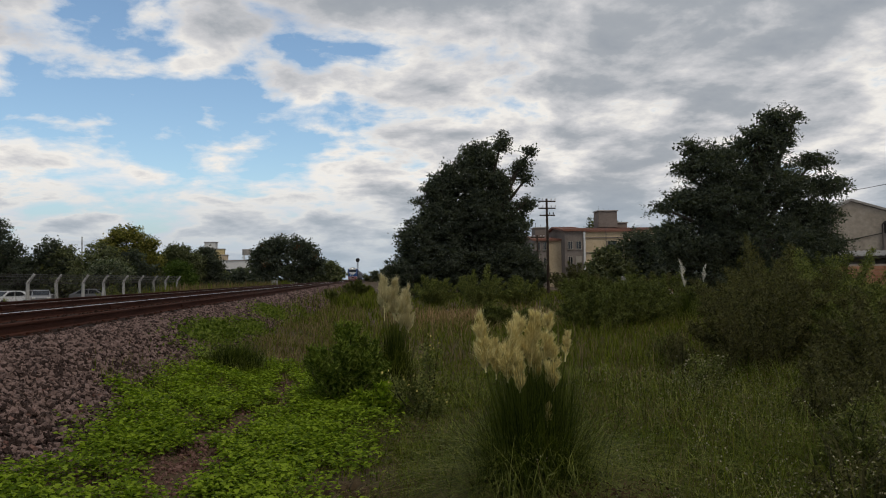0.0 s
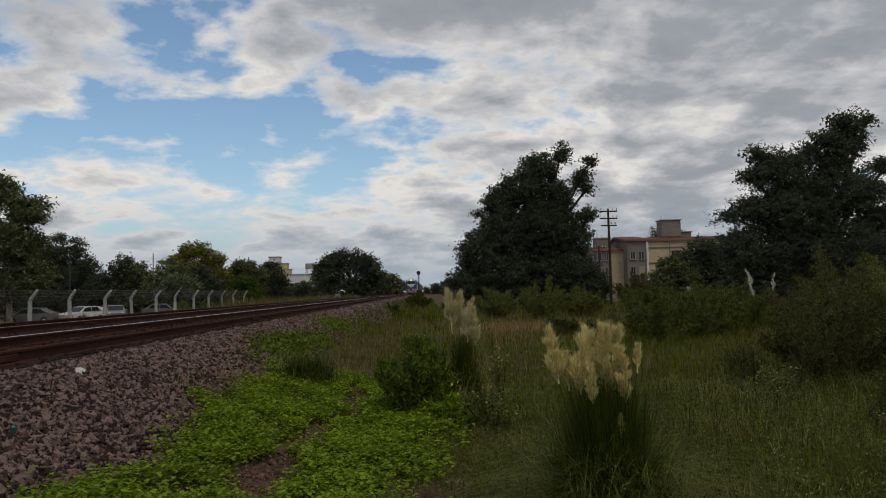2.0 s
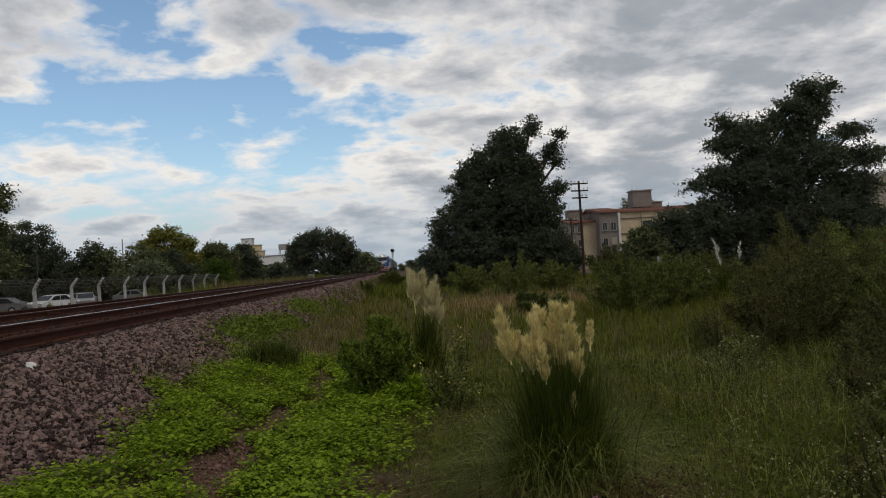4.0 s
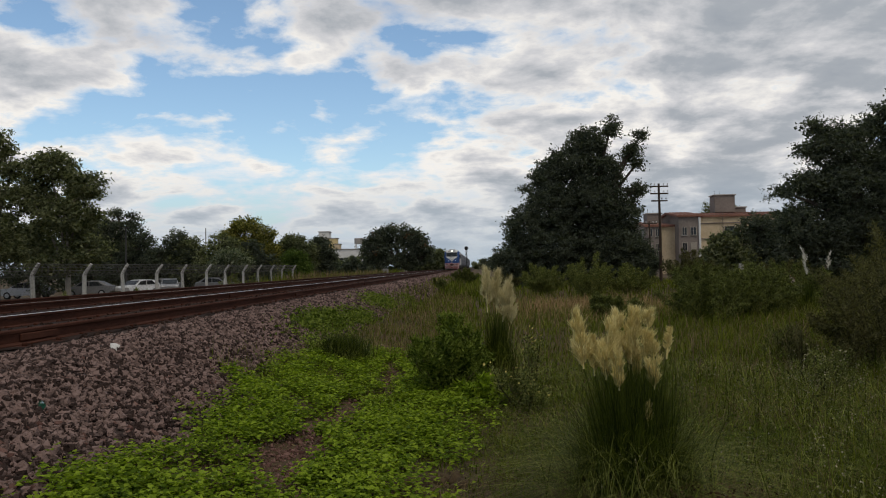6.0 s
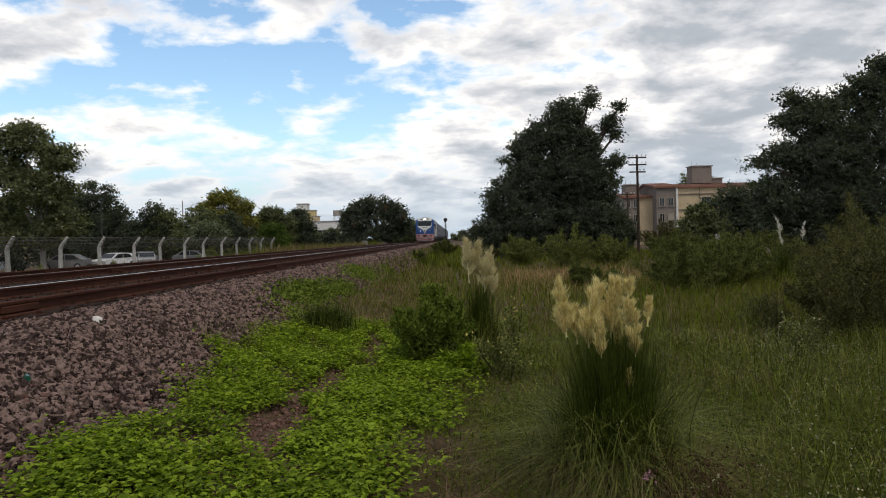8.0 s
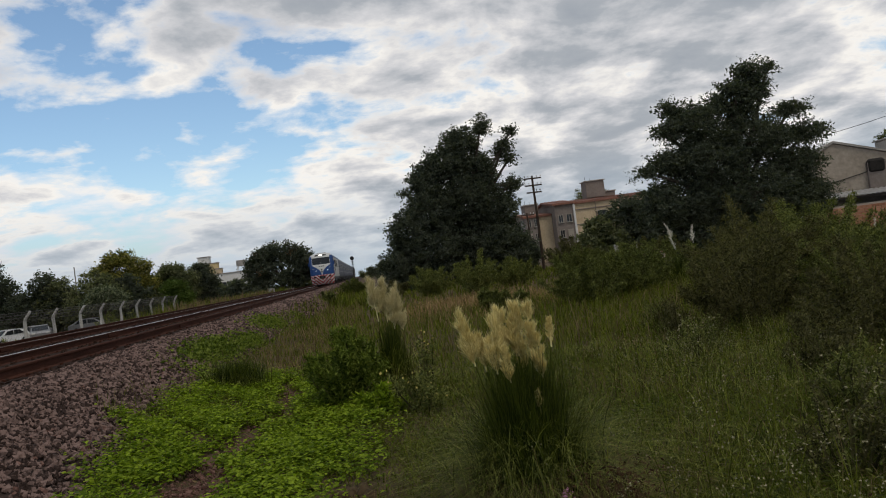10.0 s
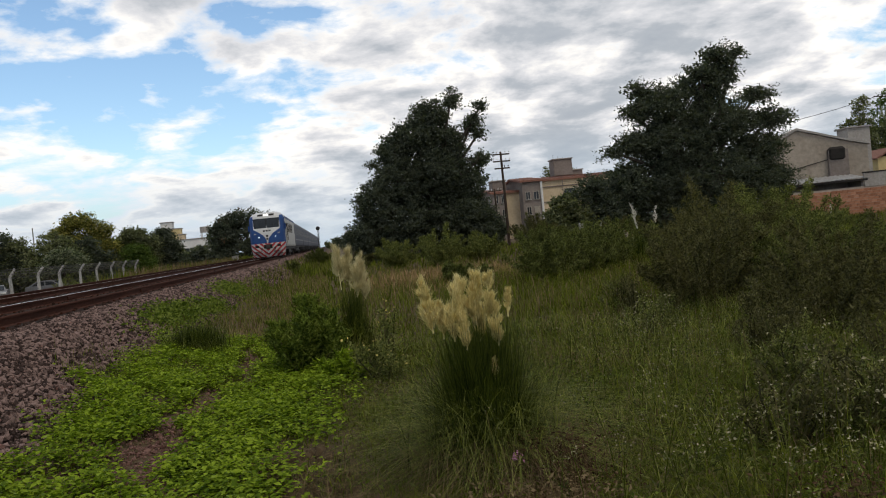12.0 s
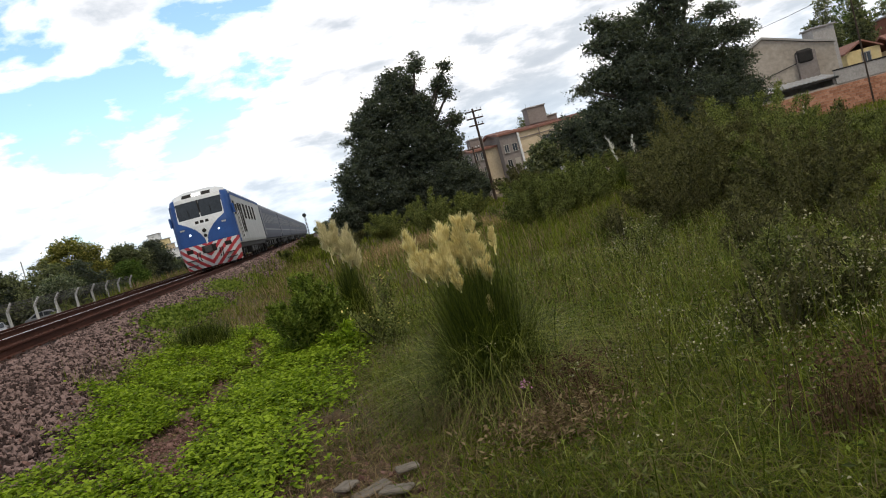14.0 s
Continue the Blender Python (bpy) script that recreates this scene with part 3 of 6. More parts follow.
def bogie(parent, y, axles, spread):
    s = Shape()
    for side in (-1.12, 1.12):
        s.box((side, y, 0.62), (0.14, spread + 1.1, 0.22), chamfer=0.04)
        s.box((side, y, 0.42), (0.12, spread * 0.5, 0.22), chamfer=0.03)
        for k in range(axles):
            yy = y + (k / (axles - 1) - 0.5) * spread
            s.box((side * 1.06, yy, 0.50), (0.16, 0.3, 0.34), chamfer=0.04)
            for e in (-0.27, 0.27):
                s.tube([(side * 1.04, yy + e, 0.60), (side * 1.04, yy + e, 0.84)], 0.075, 8)
    s.box((0, y, 0.7), (2.2, 0.5, 0.2))
    b = part("bogie", s, "steel", parent, "dark steel bogie frame with springs")
    return b, [y + (k / (axles - 1) - 0.5) * spread for k in range(axles)]


def locomotive():
    e = base("locomotive", NEAR_TRACK, 44, RAIL_Z, 0, "blue and white diesel locomotive with red and white striped nose", "locomotive")
    LEN = 19.5
    rings = []
    for z in (0.95, 1.1, 1.8, 2.4, 3.0, 3.5, 3.75, 3.88, 3.98, 4.08, 4.14, 4.2):
        y0 = float(np.interp(z, *zip(*FRONT)))
        rings.append([(x, y, z) for x, y in rounded_plan(half_width(z) - 0.004, y0 + 0.54, LEN, 0.06)])
    part("body", loft(rings), "side_grey", e, "dirty cream body side", smooth=False)
    # skin of the front, cut into its colours
    skins = {k: Shape() for k in ("white", "blue", "red", "stripe_white", "glass", "dark_mid", "dark_left", "dark_right", "vent_left", "vent_right")}
    cell = 0.03
    cells = {k: [] for k in skins}
    for z in np.arange(0.14, 4.14, cell):
        w = half_width(z) - 0.001
        for x in np.arange(-w, w - 1e-6, cell):
            cx, cz = abs(x + cell / 2), z + cell / 2
            if cz < 1.34:
                tone = "red" if ((cx * 0.9 - cz + 8) % 0.42) < 0.21 else "stripe_white"
                if cx < 0.36 and 0.86 < cz < 1.22:
                    tone = "dark"
                if 0.80 < cx < 1.12 and 0.98 < cz < 1.2:
                    tone = "dark"
            elif 2.68 < cz < 3.55 and 0.02 < cx < 1.10 + 0.06 * (cz - 2.68):
                tone = "glass"
            elif cx > 1.16 and cz < 3.8:
                tone = "blue"
            elif cz < 2.62 and cx > 0.05 + 1.15 * max(0.0, (cz - 1.34) / 1.28) ** 2.2:
                tone = "blue"
            else:
                tone = "white"
            if tone == "white" and 3.76 < cz < 3.94 and 0.26 < cx < 0.72:
                tone = "dark"
            if tone == "dark":
                tone = "dark_mid" if cx < 0.4 and cz < 2 else ("vent" if cz > 2 else "dark") + ("_left" if x < 0 else "_right")
            cells[tone].append((x, z))
    for tone, cc in cells.items():
        c = np.array(cc)
        c0, c1 = c, c + cell
        lift = 0.0 if tone == "glass" else 0.006 if tone[:4] in ("dark", "vent") else 0.014
        quad = []
        for X, Z in ((c0[:, 0], c0[:, 1]), (c1[:, 0], c0[:, 1]), (c1[:, 0], c1[:, 1]), (c0[:, 0], c1[:, 1])):
            quad.append(np.c_[X, front_y(X, Z) - lift, Z])
        k = np.arange(len(c))[:, None] * 4
        skins[tone].add(np.stack(quad, 1).reshape(-1, 3), np.hstack([k, k + 1, k + 2, k + 3]))
    part("nose_panel", skins["white"], "loco_white", e, "white nose and brow panel")
    part("blue_wing", skins["blue"], "loco_blue", e, "blue curved livery panels")
    plow = part("striped_skirt", skins["stripe_white"], "loco_white", e, "red and white diagonal warning stripes")
    part("red_stripe", skins["red"], "loco_red", plow, "red diagonal stripes")
    part("windscreen", skins["glass"], "pane", e, "dark two-pane windscreen")
    for k in ("dark_mid", "dark_left", "dark_right", "vent_left", "vent_right"):
        part("recess", skins[k], "soot", e, "dark opening in the front")
    # lamps, coupler, hoses, mirrors
    for x in (-0.11, 0.11):
        s = Shape()
        y = float(front_y(x, 3.86))
        s.tube([(x, y - 0.06, 3.85), (x, y + 0.2, 3.85)], 0.09, 14)
        part("headlamp", s, "headlamp", e, "lit twin headlamp in the brow")
    for x in (-0.72, 0.72):
        s = Shape()
        y = float(front_y(x, 1.9))
        s.tube([(x, y - 0.05, 1.9), (x, y + 0.1, 1.9)], 0.05, 12)
        part("marker_lamp", s, "marker", e, "small lit marker lamp")
    s = Shape()
    y = float(front_y(0, 1.95))
    for z, r in ((1.98, 0.10), (1.72, 0.09)):
        s.tube([(0, y - 0.06, z), (0, y + 0.1, z)], r, 12)
    part("lower_lamp", s, "soot", e, "unlit lamps in a dark housing")
    s = Shape()
    s.box((0, -0.35, 1.0), (0.26, 0.7, 0.3), chamfer=0.05)
    s.box((0.06, -0.72, 1.0), (0.34, 0.22, 0.36), chamfer=0.05)
    part("coupler", s, "steel", e, "heavy dark coupler")
    for x in (-1.0, 1.0):
        s = Shape()
        s.box((x, 0.02, 0.62), (0.5, 0.22, 0.05), chamfer=0.01)
        s.box((x, 0.02, 0.36), (0.5, 0.22, 0.05), chamfer=0.01)
        part("step", s, "steel", e, "dark steel steps in the skirt")
    for x in (-0.62, -0.5, 0.5, 0.62):
        s = Shape()
        s.tube([(x, 0.02, 0.95), (x * 1.02, -0.16, 0.8), (x * 1.0, -0.14, 0.6), (x * 0.96, -0.06, 0.52)], 0.03, 6)
        part("brake_hose", s, "rubber", e, "hanging black brake hose")
    s = Shape()
    for x in (-0.25, 0.0, 0.25):
        s.box((x, float(front_y(x, 2.42)) - 0.02, 2.40), (0.17, 0.012, 0.22))
    part("nose_mark", s, "soot", e, "dark mark of plain bars on the nose")
    for x in (-1.02, 1.02):
        s = Shape()
        s.box((x, float(front_y(x, 2.2)) - 0.02, 2.2), (0.26, 0.012, 0.08))
        part("number_bar", s, "side_grey", e, "pale plain bar on the blue wing")
    s = Shape()
    s.box((0, float(front_y(0, 2.97)) - 0.012, 3.11), (0.05, 0.05, 0.9))
    part("windscreen_bar", s, "soot", e, "centre bar of the windscreen")
    for x in (-0.55, 0.55):
        s = Shape()
        s.box((x, float(front_y(x, 2.9)) - 0.04, 2.92), (0.02, 0.02, 0.55), pose(0, 0, 0, 18, 0, 0))
        part("wiper", s, "soot", e)
    for side in (-1, 1):
        s = Shape()
        s.box((side * 1.60, 0.75, 2.75), (0.12, 0.08, 0.5), chamfer=0.02)
        s.box((side * 1.53, 0.8, 2.75), (0.12, 0.04, 0.05))
        part("mirror", s, "loco_blue", e, "blue side mirror housing")
        s = Shape()
        s.prism([(0.55, 1.0), (1.35, 1.0), (1.2, 2.4), (1.45, 3.55), (0.95, 3.55), (0.62, 2.6)], side * 1.522, side * 1.532, "x")
        part("cab_side_panel", s, "loco_blue", e, "blue panel behind the cab corner")
        for y0, w, z0, z1 in ((1.75, 0.55, 2.45, 3.2), (2.7, 0.6, 1.2, 3.05), (3.9, 0.75, 1.5, 3.15), (5.1, 0.75, 1.5, 3.15), (6.9, 0.9, 2.3, 3.2), (9, 0.9, 2.3, 3.2), (11.1, 0.9, 2.3, 3.2), (13.2, 0.9, 2.3, 3.2)):
            s = Shape()
            s.box((side * 1.526, y0 + w / 2, (z0 + z1) / 2), (0.02, w, z1 - z0), chamfer=0.006)
            for b in np.arange(z0 + 0.1, z1 - 0.05, 0.14):
                s.box((side * 1.54, y0 + w / 2, b), (0.012, w * 0.86, 0.03))
            part("side_grille", s, "soot", e, "dark grille or door in the body side")
        s = Shape()
        s.box((side * 1.30, LEN / 2, 0.82), (0.2, LEN - 1.2, 0.3), chamfer=0.04)
        for y in (8.6, 10.2, 11.4):
            s.box((side * 1.18, y, 0.55), (0.35, 1.0, 0.5), chamfer=0.05)
        part("sole_bar", s, "steel", e, "dark underframe with tanks")
        s = Shape()
        s.box((side * 1.525, 10.5, 3.60), (0.02, 18, 0.16))
        part("roof_band", s, "loco_blue", e, "blue band under the roof")
        for y in (2.5, 3.42):
            s = Shape()
            s.tube([(side * 1.57, y, 1.1), (side * 1.57, y, 2.7)], 0.016, 6)
            part("handrail", s, "loco_white", e, "pale handrail by the door")
    for y in (5, 8, 11, 14):
        s = Shape()
        s.box((0, y, 4.24), (1.2, 1.8, 0.1), chamfer=0.04)
        part("roof_hatch", s, "coach_roof", e, "grey roof hatch")
    s = Shape()
    s.box((0, LEN / 2, 0.9), (2.5, LEN - 0.6, 0.16))
    part("underframe", s, "steel", e)
    wheels = []
    for y in (3.6, 15.6):
        b, ys = bogie(e, y, 3, 3.4)
        wheels += [wheelset(e, yy) for yy in ys]
    return e, wheels


def coach_first():
    e = base("coach", NEAR_TRACK, 70, RAIL_Z, 0, "slate-blue passenger coach with a dark window band", "railway coach", "coaches of the train")
    L0 = 24.2
    o = [(1.46, 1.0), (1.5, 1.3), (1.5, 3.2), (1.42, 3.55), (1.15, 3.85), (0.6, 4.0), (0, 4.04)]
    o = o + [(-a, b) for a, b in reversed(o[:-1])]
    part("body", Shape().prism(o, 0, L0), "coach_blue", e, "slate-blue riveted body")
    r = [(1.455, 3.47), (1.19, 3.87), (0.62, 4.03), (0, 4.07)]
    r = r + [(-a, b) for a, b in reversed(r[:-1])]
    low = [(a * 0.99, b - 0.03) for a, b in reversed(r)]
    part("roof", Shape().prism(r + low, 0.02, L0 - 0.02), "coach_roof", e, "grey rounded roof")
    for side in (-1, 1):
        for k in range(11):
            s = Shape()
            s.box((side * 1.503, 2.9 + k * 1.84, 2.62), (0.02, 1.35, 0.8), chamfer=0.006)
            part("window", s, "coach_pane", e)
        for y in (0.9, L0 - 0.9):
            s = Shape()
            s.box((side * 1.503, y, 2.2), (0.03, 0.8, 2.0), chamfer=0.01)
            part("door", s, "coach_roof", e, "grey folding door")
        s = Shape()
        s.box((side * 1.505, L0 / 2, 1.7), (0.02, L0 - 3.4, 0.12))
        part("waist_band", s, "coach_roof", e, "pale band below the windows")
    s = Shape()
    s.box((0, L0 / 2, 0.92), (2.5, L0 - 0.4, 0.14))
    for y in (8, 11, 14, 16):
        s.box((0.75, y, 0.62), (0.8, 1.2, 0.5), chamfer=0.05)
        s.box((-0.75, y + 0.6, 0.62), (0.8, 1.0, 0.5), chamfer=0.05)
    part("underframe", s, "steel", e, "dark underframe with boxes")
    s = Shape()
    s.box((0, -0.32, 2.2), (1.2, 0.6, 2.2), chamfer=0.05)
    part("gangway", s, "rubber", e, "black gangway bellows")
    for y in (3.2, L0 - 3.2):
        b, ys = bogie(e, y, 2, 2.4)
        for yy in ys:
            wheelset(e, yy, 0.46)
    return e, L0


loco, loco_wheels = locomotive()
coach, COACH = coach_first()
TRAIN = [(loco, 0.0), (coach, 20.2)] + [(copy_thing(coach, coach.matrix_world.copy()), 20.2 + k * (COACH + 0.75)) for k in range(1, 7)]


# ---- fence, poles, signal ----
def fence():
    e = base("fence", -14.3, 0, 0, 0, "chain-link fence on pale bent-top concrete posts with barbed wire", "fence")
    s = Shape()
    path = [(0, 0, -0.35), (0, 0, 1.72), (0.05, 0, 1.82), (0.26, 0, 2.12)]
    s.tube(path, [0.085, 0.075, 0.07, 0.055], 8)
    post = s.mesh("post", False)
    ys = [8.8 + 3.2 * k for k in range(17)]
    for k, y in enumerate(ys):
        ob = part("post", post, "concrete", e)
        ob.matrix_world = pose(-14.3, y, float(land(-14.3, y)), rng.uniform(-1.5, 1.5), rng.uniform(-2, 2), rng.uniform(-6, 6))
        if k % 8 == 3:
            s = Shape()
            for d in (-1, 1):
                s.tube([(0, d * 0.95, -0.2), (0, d * 0.06, 1.45)], 0.055, 6)
            part("brace", s, "concrete", ob, "slanting concrete brace")
    for z, off in ((0.1, 0), (0.9, 0), (1.7, 0), (1.88, 0.1), (2.0, 0.18), (2.1, 0.25)):
        s = Shape()
        s.tube([(off, y, z + float(land(-14.3, y))) for y in ys], 0.006 if z < 1.8 else 0.009, 4)
        part("wire", s, "iron", e)
    s = Shape()
    for k in range(16):
        y0 = ys[k]
        zf = float(land(-14.3, y0))
        c = np.arange(0, 3.2, 0.26)
        for d in (1, -1):
            for a in c:
                b = y0 + (a if d > 0 else 3.2 - a)
                s.tube([(0, b, zf + 0.05), (0, b + d * 0.8, zf + 0.87), (0, b + d * 1.6, zf + 1.68)], 0.0022, 3, cap=False)
    part("mesh", s, "iron", e, "rusty diamond wire mesh", kind="stuff")
    s = Shape()
    for k in range(16):
        th = np.linspace(0, 2 * np.pi * 9, 110)
        s.tube(np.c_[0.12 + 0.17 * np.cos(th), ys[k] + th / th[-1] * 3.2, 1.9 + float(land(-14.3, ys[k])) + 0.17 * np.sin(th)], 0.006, 3, cap=False)
    part("barbed_coil", s, "iron", e, "coil of barbed wire along the top", kind="stuff")


fence()
e = base("picket_fence", 0, 0, 0, 0, "row of pale pickets beside the round tree", "fence")
for k in range(26):
    x, y = -20.5 + 0.3 * k, 132 + 0.35 * k
    part("picket", Shape().box((x, y, float(land(x, y)) + 0.55), (0.12, 0.08, 1.5), chamfer=0.02), "concrete", e)


def telegraph_pole(x, y, h, label, arms=3):
    z = float(land(x, y))
    e = base("telegraph_pole", x, y, z, 4, label, "utility pole", "telegraph poles")
    part("pole", Shape().tube([(0, 0, -0.3), (0.03, 0, h * 0.5), (0, 0, h)], [0.14, 0.115, 0.09], 10), "timber", e, "weathered brown timber pole")
    for k in range(arms):
        zz = h - 0.25 - k * 0.62
        w = 0.78 if k < 2 else 0.7
        s = Shape()
        s.box((0, -0.12, zz), (2 * w, 0.1, 0.12), chamfer=0.02)
        a = part("crossarm", s, "timber", e, "timber crossarm")
        for d in ((-0.95, -0.5, 0.5, 0.95) if k < 2 else (0.3, 0.8)):
            s = Shape()
            s.tube([(d * w, -0.12, zz + 0.05), (d * w, -0.12, zz + 0.14), (d * w, -0.12, zz + 0.17), (d * w, -0.12, zz + 0.26)], [0.02, 0.02, 0.055, 0.04], 8)
            part("insulator", s, "porcelain" if k < 2 else "steel", a)
    return e


telegraph_pole(15.6, 68, 8.5, "weathered telegraph pole with three crossarms and insulators")
telegraph_pole(18.6, 86, 6.2, "shorter telegraph pole beside the apartment block", 1)


def plain_pole(name, x, y, h, r, mat, label, arm=None):
    e = base(name, x, y, float(land(x, y)), 0, label, "utility pole")
    part("pole", Shape().tube([(0, 0, -0.2), (0, 0, h * 0.6), (0, 0, h)], [r, r * 0.85, r * 0.65], 8), mat, e)
    if arm:
        s = Shape()
        s.tube([(-arm, 0, h - 0.05), (0, 0, h - 0.12), (arm * 0.4, 0, h - 0.05)], 0.04, 6)
        part("arm", s, mat, e, "short bracket arm")
    return e


plain_pole("street_pole", 39.8, 50.2, 8.4, 0.065, "timber", "tall thin dark pole with a bracket before the brick wall", 1.2)
plain_pole("street_pole", 41.5, 47.6, 7.4, 0.13, "concrete", "grey concrete pole beside the shed")
plain_pole("street_pole", -37.5, 82, 7.0, 0.10, "steel", "dark pole with a bracket over the trees", 0.7)
plain_pole("street_pole", -34.5, 98, 7.6, 0.10, "concrete", "pale pole beside the yellowing tree")
plain_pole("street_lamp", -29.0, 104, 4.2, 0.06, "concrete", "slim street lamp among the trees", 0.9)


def cable(name, a, b, sag, label):
    p = [np.array(a) * (1 - t) + np.array(b) * t - np.array((0, 0, sag * 4 * t * (1 - t))) for t in np.linspace(0, 1, 16)]
    tagged(part(name, Shape().tube(p, 0.016, 4), "rubber"), label, "cable")


cable("cable", (39.8, 50.2, 8.35), (20.5, 40.5, 5.2), 0.3, "black overhead cable slung from the street pole")
cable("cable", (39.8, 50.2, 8.35), (66, 62, 9.5), 0.4, "black overhead cable running on from the street pole")


def signal_post():
    e = base("railway_signal", -2.15, 141, float(land(-2.15, 141)) + 0.1, 0, "slim railway signal with a round black head", "railway signal")
    part("post", Shape().tube([(0, 0, -0.3), (0, 0, 4.6)], 0.06, 8), "steel", e)
    s = Shape()
    th = np.arange(16) / 16 * 2 * np.pi
    s.prism([(0.36 * math.cos(a), 4.7 + 0.36 * math.sin(a)) for a in th], -0.06, 0.04)
    h = part("head", s, "soot", e, "round black target")
    s = Shape()
    s.tube([(0, -0.2, 4.7), (0, -0.06, 4.7)], 0.11, 10)
    part("lens", s, "pane", h)
    s = Shape()
    s.tube([(0.16, 0.1, 0), (0.16, 0.1, 4.4)], 0.02, 5)
    s.tube([(-0.16, 0.1, 0), (-0.16, 0.1, 4.4)], 0.02, 5)
    for k in range(14):
        s.tube([(-0.16, 0.1, 0.3 + k * 0.3), (0.16, 0.1, 0.3 + k * 0.3)], 0.015, 4)
    part("ladder", s, "steel", e)


signal_post()
e = base("relay_box", -12.4, 104, float(land(-12.4, 104)), 0, "small pale trackside cabinet", "cabinet")
part("body", Shape().box((0, 0, 0.75), (0.7, 0.5, 1.5), chamfer=0.03), "concrete", e)
part("lid", Shape().box((0, 0, 1.54), (0.8, 0.6, 0.08), chamfer=0.02), "concrete", e)


# ---- buildings ----
def opening(parent, x, y, z, w, h, mat="pane", axis="y", out=-1, sill=True):
    """A window: a recessed-looking pane in a frame with a sill, on a wall that faces out along the axis."""
    s = Shape()

    def bx(cx, cz, sx, sz, d, t):
        if axis == "y":
            s.box((x + cx, y + out * d, z + cz), (sx, t, sz))
        else:
            s.box((x + out * d, y + cx, z + cz), (t, sx, sz))
    bx(0, 0, w, h, 0.01, 0.04)
    win = part("window", s, mat, parent)
    s = Shape()
    for cx, cz, sx, sz in ((-w / 2, 0, 0.07, h + 0.14), (w / 2, 0, 0.07, h + 0.14), (0, h / 2, w, 0.07), (0, 0, 0.05, h)):
        bx(cx, cz, sx, sz, 0.03, 0.08)
    part("window_frame", s, "shutter", win)
    if sill:
        s = Shape()
        bx(0, -h / 2 - 0.05, w + 0.2, 0.08, 0.08, 0.2)
        part("sill", s, "concrete", win)
    return win


def gable_block(parent, x0, x1, y0, y1, z1, ridge, mat, eave=0.35):
    part("wall", Shape().box(((x0 + x1) / 2, (y0 + y1) / 2, z1 / 2 - 0.2), (x1 - x0, y1 - y0, z1 + 0.4)), mat, parent)
    s = Shape()
    ym = (y0 + y1) / 2
    s.prism([(y0 - eave, z1), (ym, z1 + ridge), (y1 + eave, z1), (y1 + eave, z1 + 0.3), (ym, z1 + ridge + 0.32), (y0 - eave, z1 + 0.3)], x0 - eave, x1 + eave, "x")
    r = part("roof", s, "tile", parent, "shallow red-brown tiled roof")
    s = Shape()
    s.prism([(y0, z1), (y1, z1), (ym, z1 + ridge)], x0 + 0.02, x1 - 0.02, "x")
    part("gable", s, mat, parent)
    s = Shape()
    n = int((x1 - x0) / 0.6)
    for k in range(n):
        xx = x0 + (k + 0.5) * (x1 - x0) / n
        s.tube([(xx, y0 - eave, z1 + 0.31), (xx, ym, z1 + ridge + 0.33)], 0.05, 5)
    part("tile_ridge", s, "tile", r)


def apartment_block():
    e = base("apartment_block", 0, 0, float(land(30, 120)), 0, "cream and grey apartment block with rooftop water tanks", "apartment building")
    # two blocks one behind the other; grey ends carry side shade in their colour, sides are cream
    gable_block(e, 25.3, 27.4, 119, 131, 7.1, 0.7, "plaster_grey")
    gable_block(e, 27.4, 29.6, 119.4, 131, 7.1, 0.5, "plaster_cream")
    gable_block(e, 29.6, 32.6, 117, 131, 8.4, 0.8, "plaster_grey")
    gable_block(e, 32.6, 46.5, 117.2, 131, 8.3, 0.7, "plaster_cream")
    part("corner", Shape().box((32.6, 116.9, 4.2), (0.3, 0.3, 8.3), chamfer=0.03), "plaster_white", e, "pale corner strip")
    for z in (1.7, 4.0, 6.3):
        part("band", Shape().box((39.6, 117.1, z + 1.1), (13.8, 0.14, 0.14), chamfer=0.02), "plaster_grey", e, "thin grey string course")
        for x, y, w in ((25.85, 118.95, 0.6), (26.9, 118.95, 0.5), (30.4, 116.95, 0.7), (31.7, 116.95, 0.8), (37.0, 117.12, 1.4), (42.2, 117.12, 1.4), (45.0, 117.12, 0.9)):
            opening(e, x, y, z, w, 1.15, "pane" if (x + z) % 2 < 1.7 else "shutter")
        for y in (121, 125, 129):
            opening(e, 25.26, y, z, 1.2, 1.25, "pane", "x")
    for x in (36.0, 40.6, 44.2):
        s = Shape()
        s.tube([(x, 116.9, 0), (x, 116.9, 8.8)], 0.06, 6)
        part("downpipe", s, "plaster_grey", e)
    for x0, x1, y, z0, z1, nm in ((36.6, 39.7, 124, 9.3, 11.9, "tank_house"), (37.2, 42.0, 126, 8.6, 10.1, "stair_head"), (26.0, 28.2, 123, 7.3, 9.2, "tank_house")):
        s = Shape()
        s.box(((x0 + x1) / 2, y, (z0 + z1) / 2), (x1 - x0, 2.6, z1 - z0), chamfer=0.06)
        t = part(nm, s, "plaster_grey", e, "grey rooftop water-tank house")
        s = Shape()
        s.box(((x0 + x1) / 2, y, z1 + 0.08), (x1 - x0 + 0.3, 2.9, 0.18), chamfer=0.03)
        part("slab", s, "render_grey", t)
        s = Shape()
        for k in range(3):
            s.tube([(x0 + 0.4 + k * 0.8, y, z1), (x0 + 0.4 + k * 0.8, y, z1 + 0.9 - 0.25 * k)], 0.02, 4)
        part("aerial", s, "steel", t)


apartment_block()


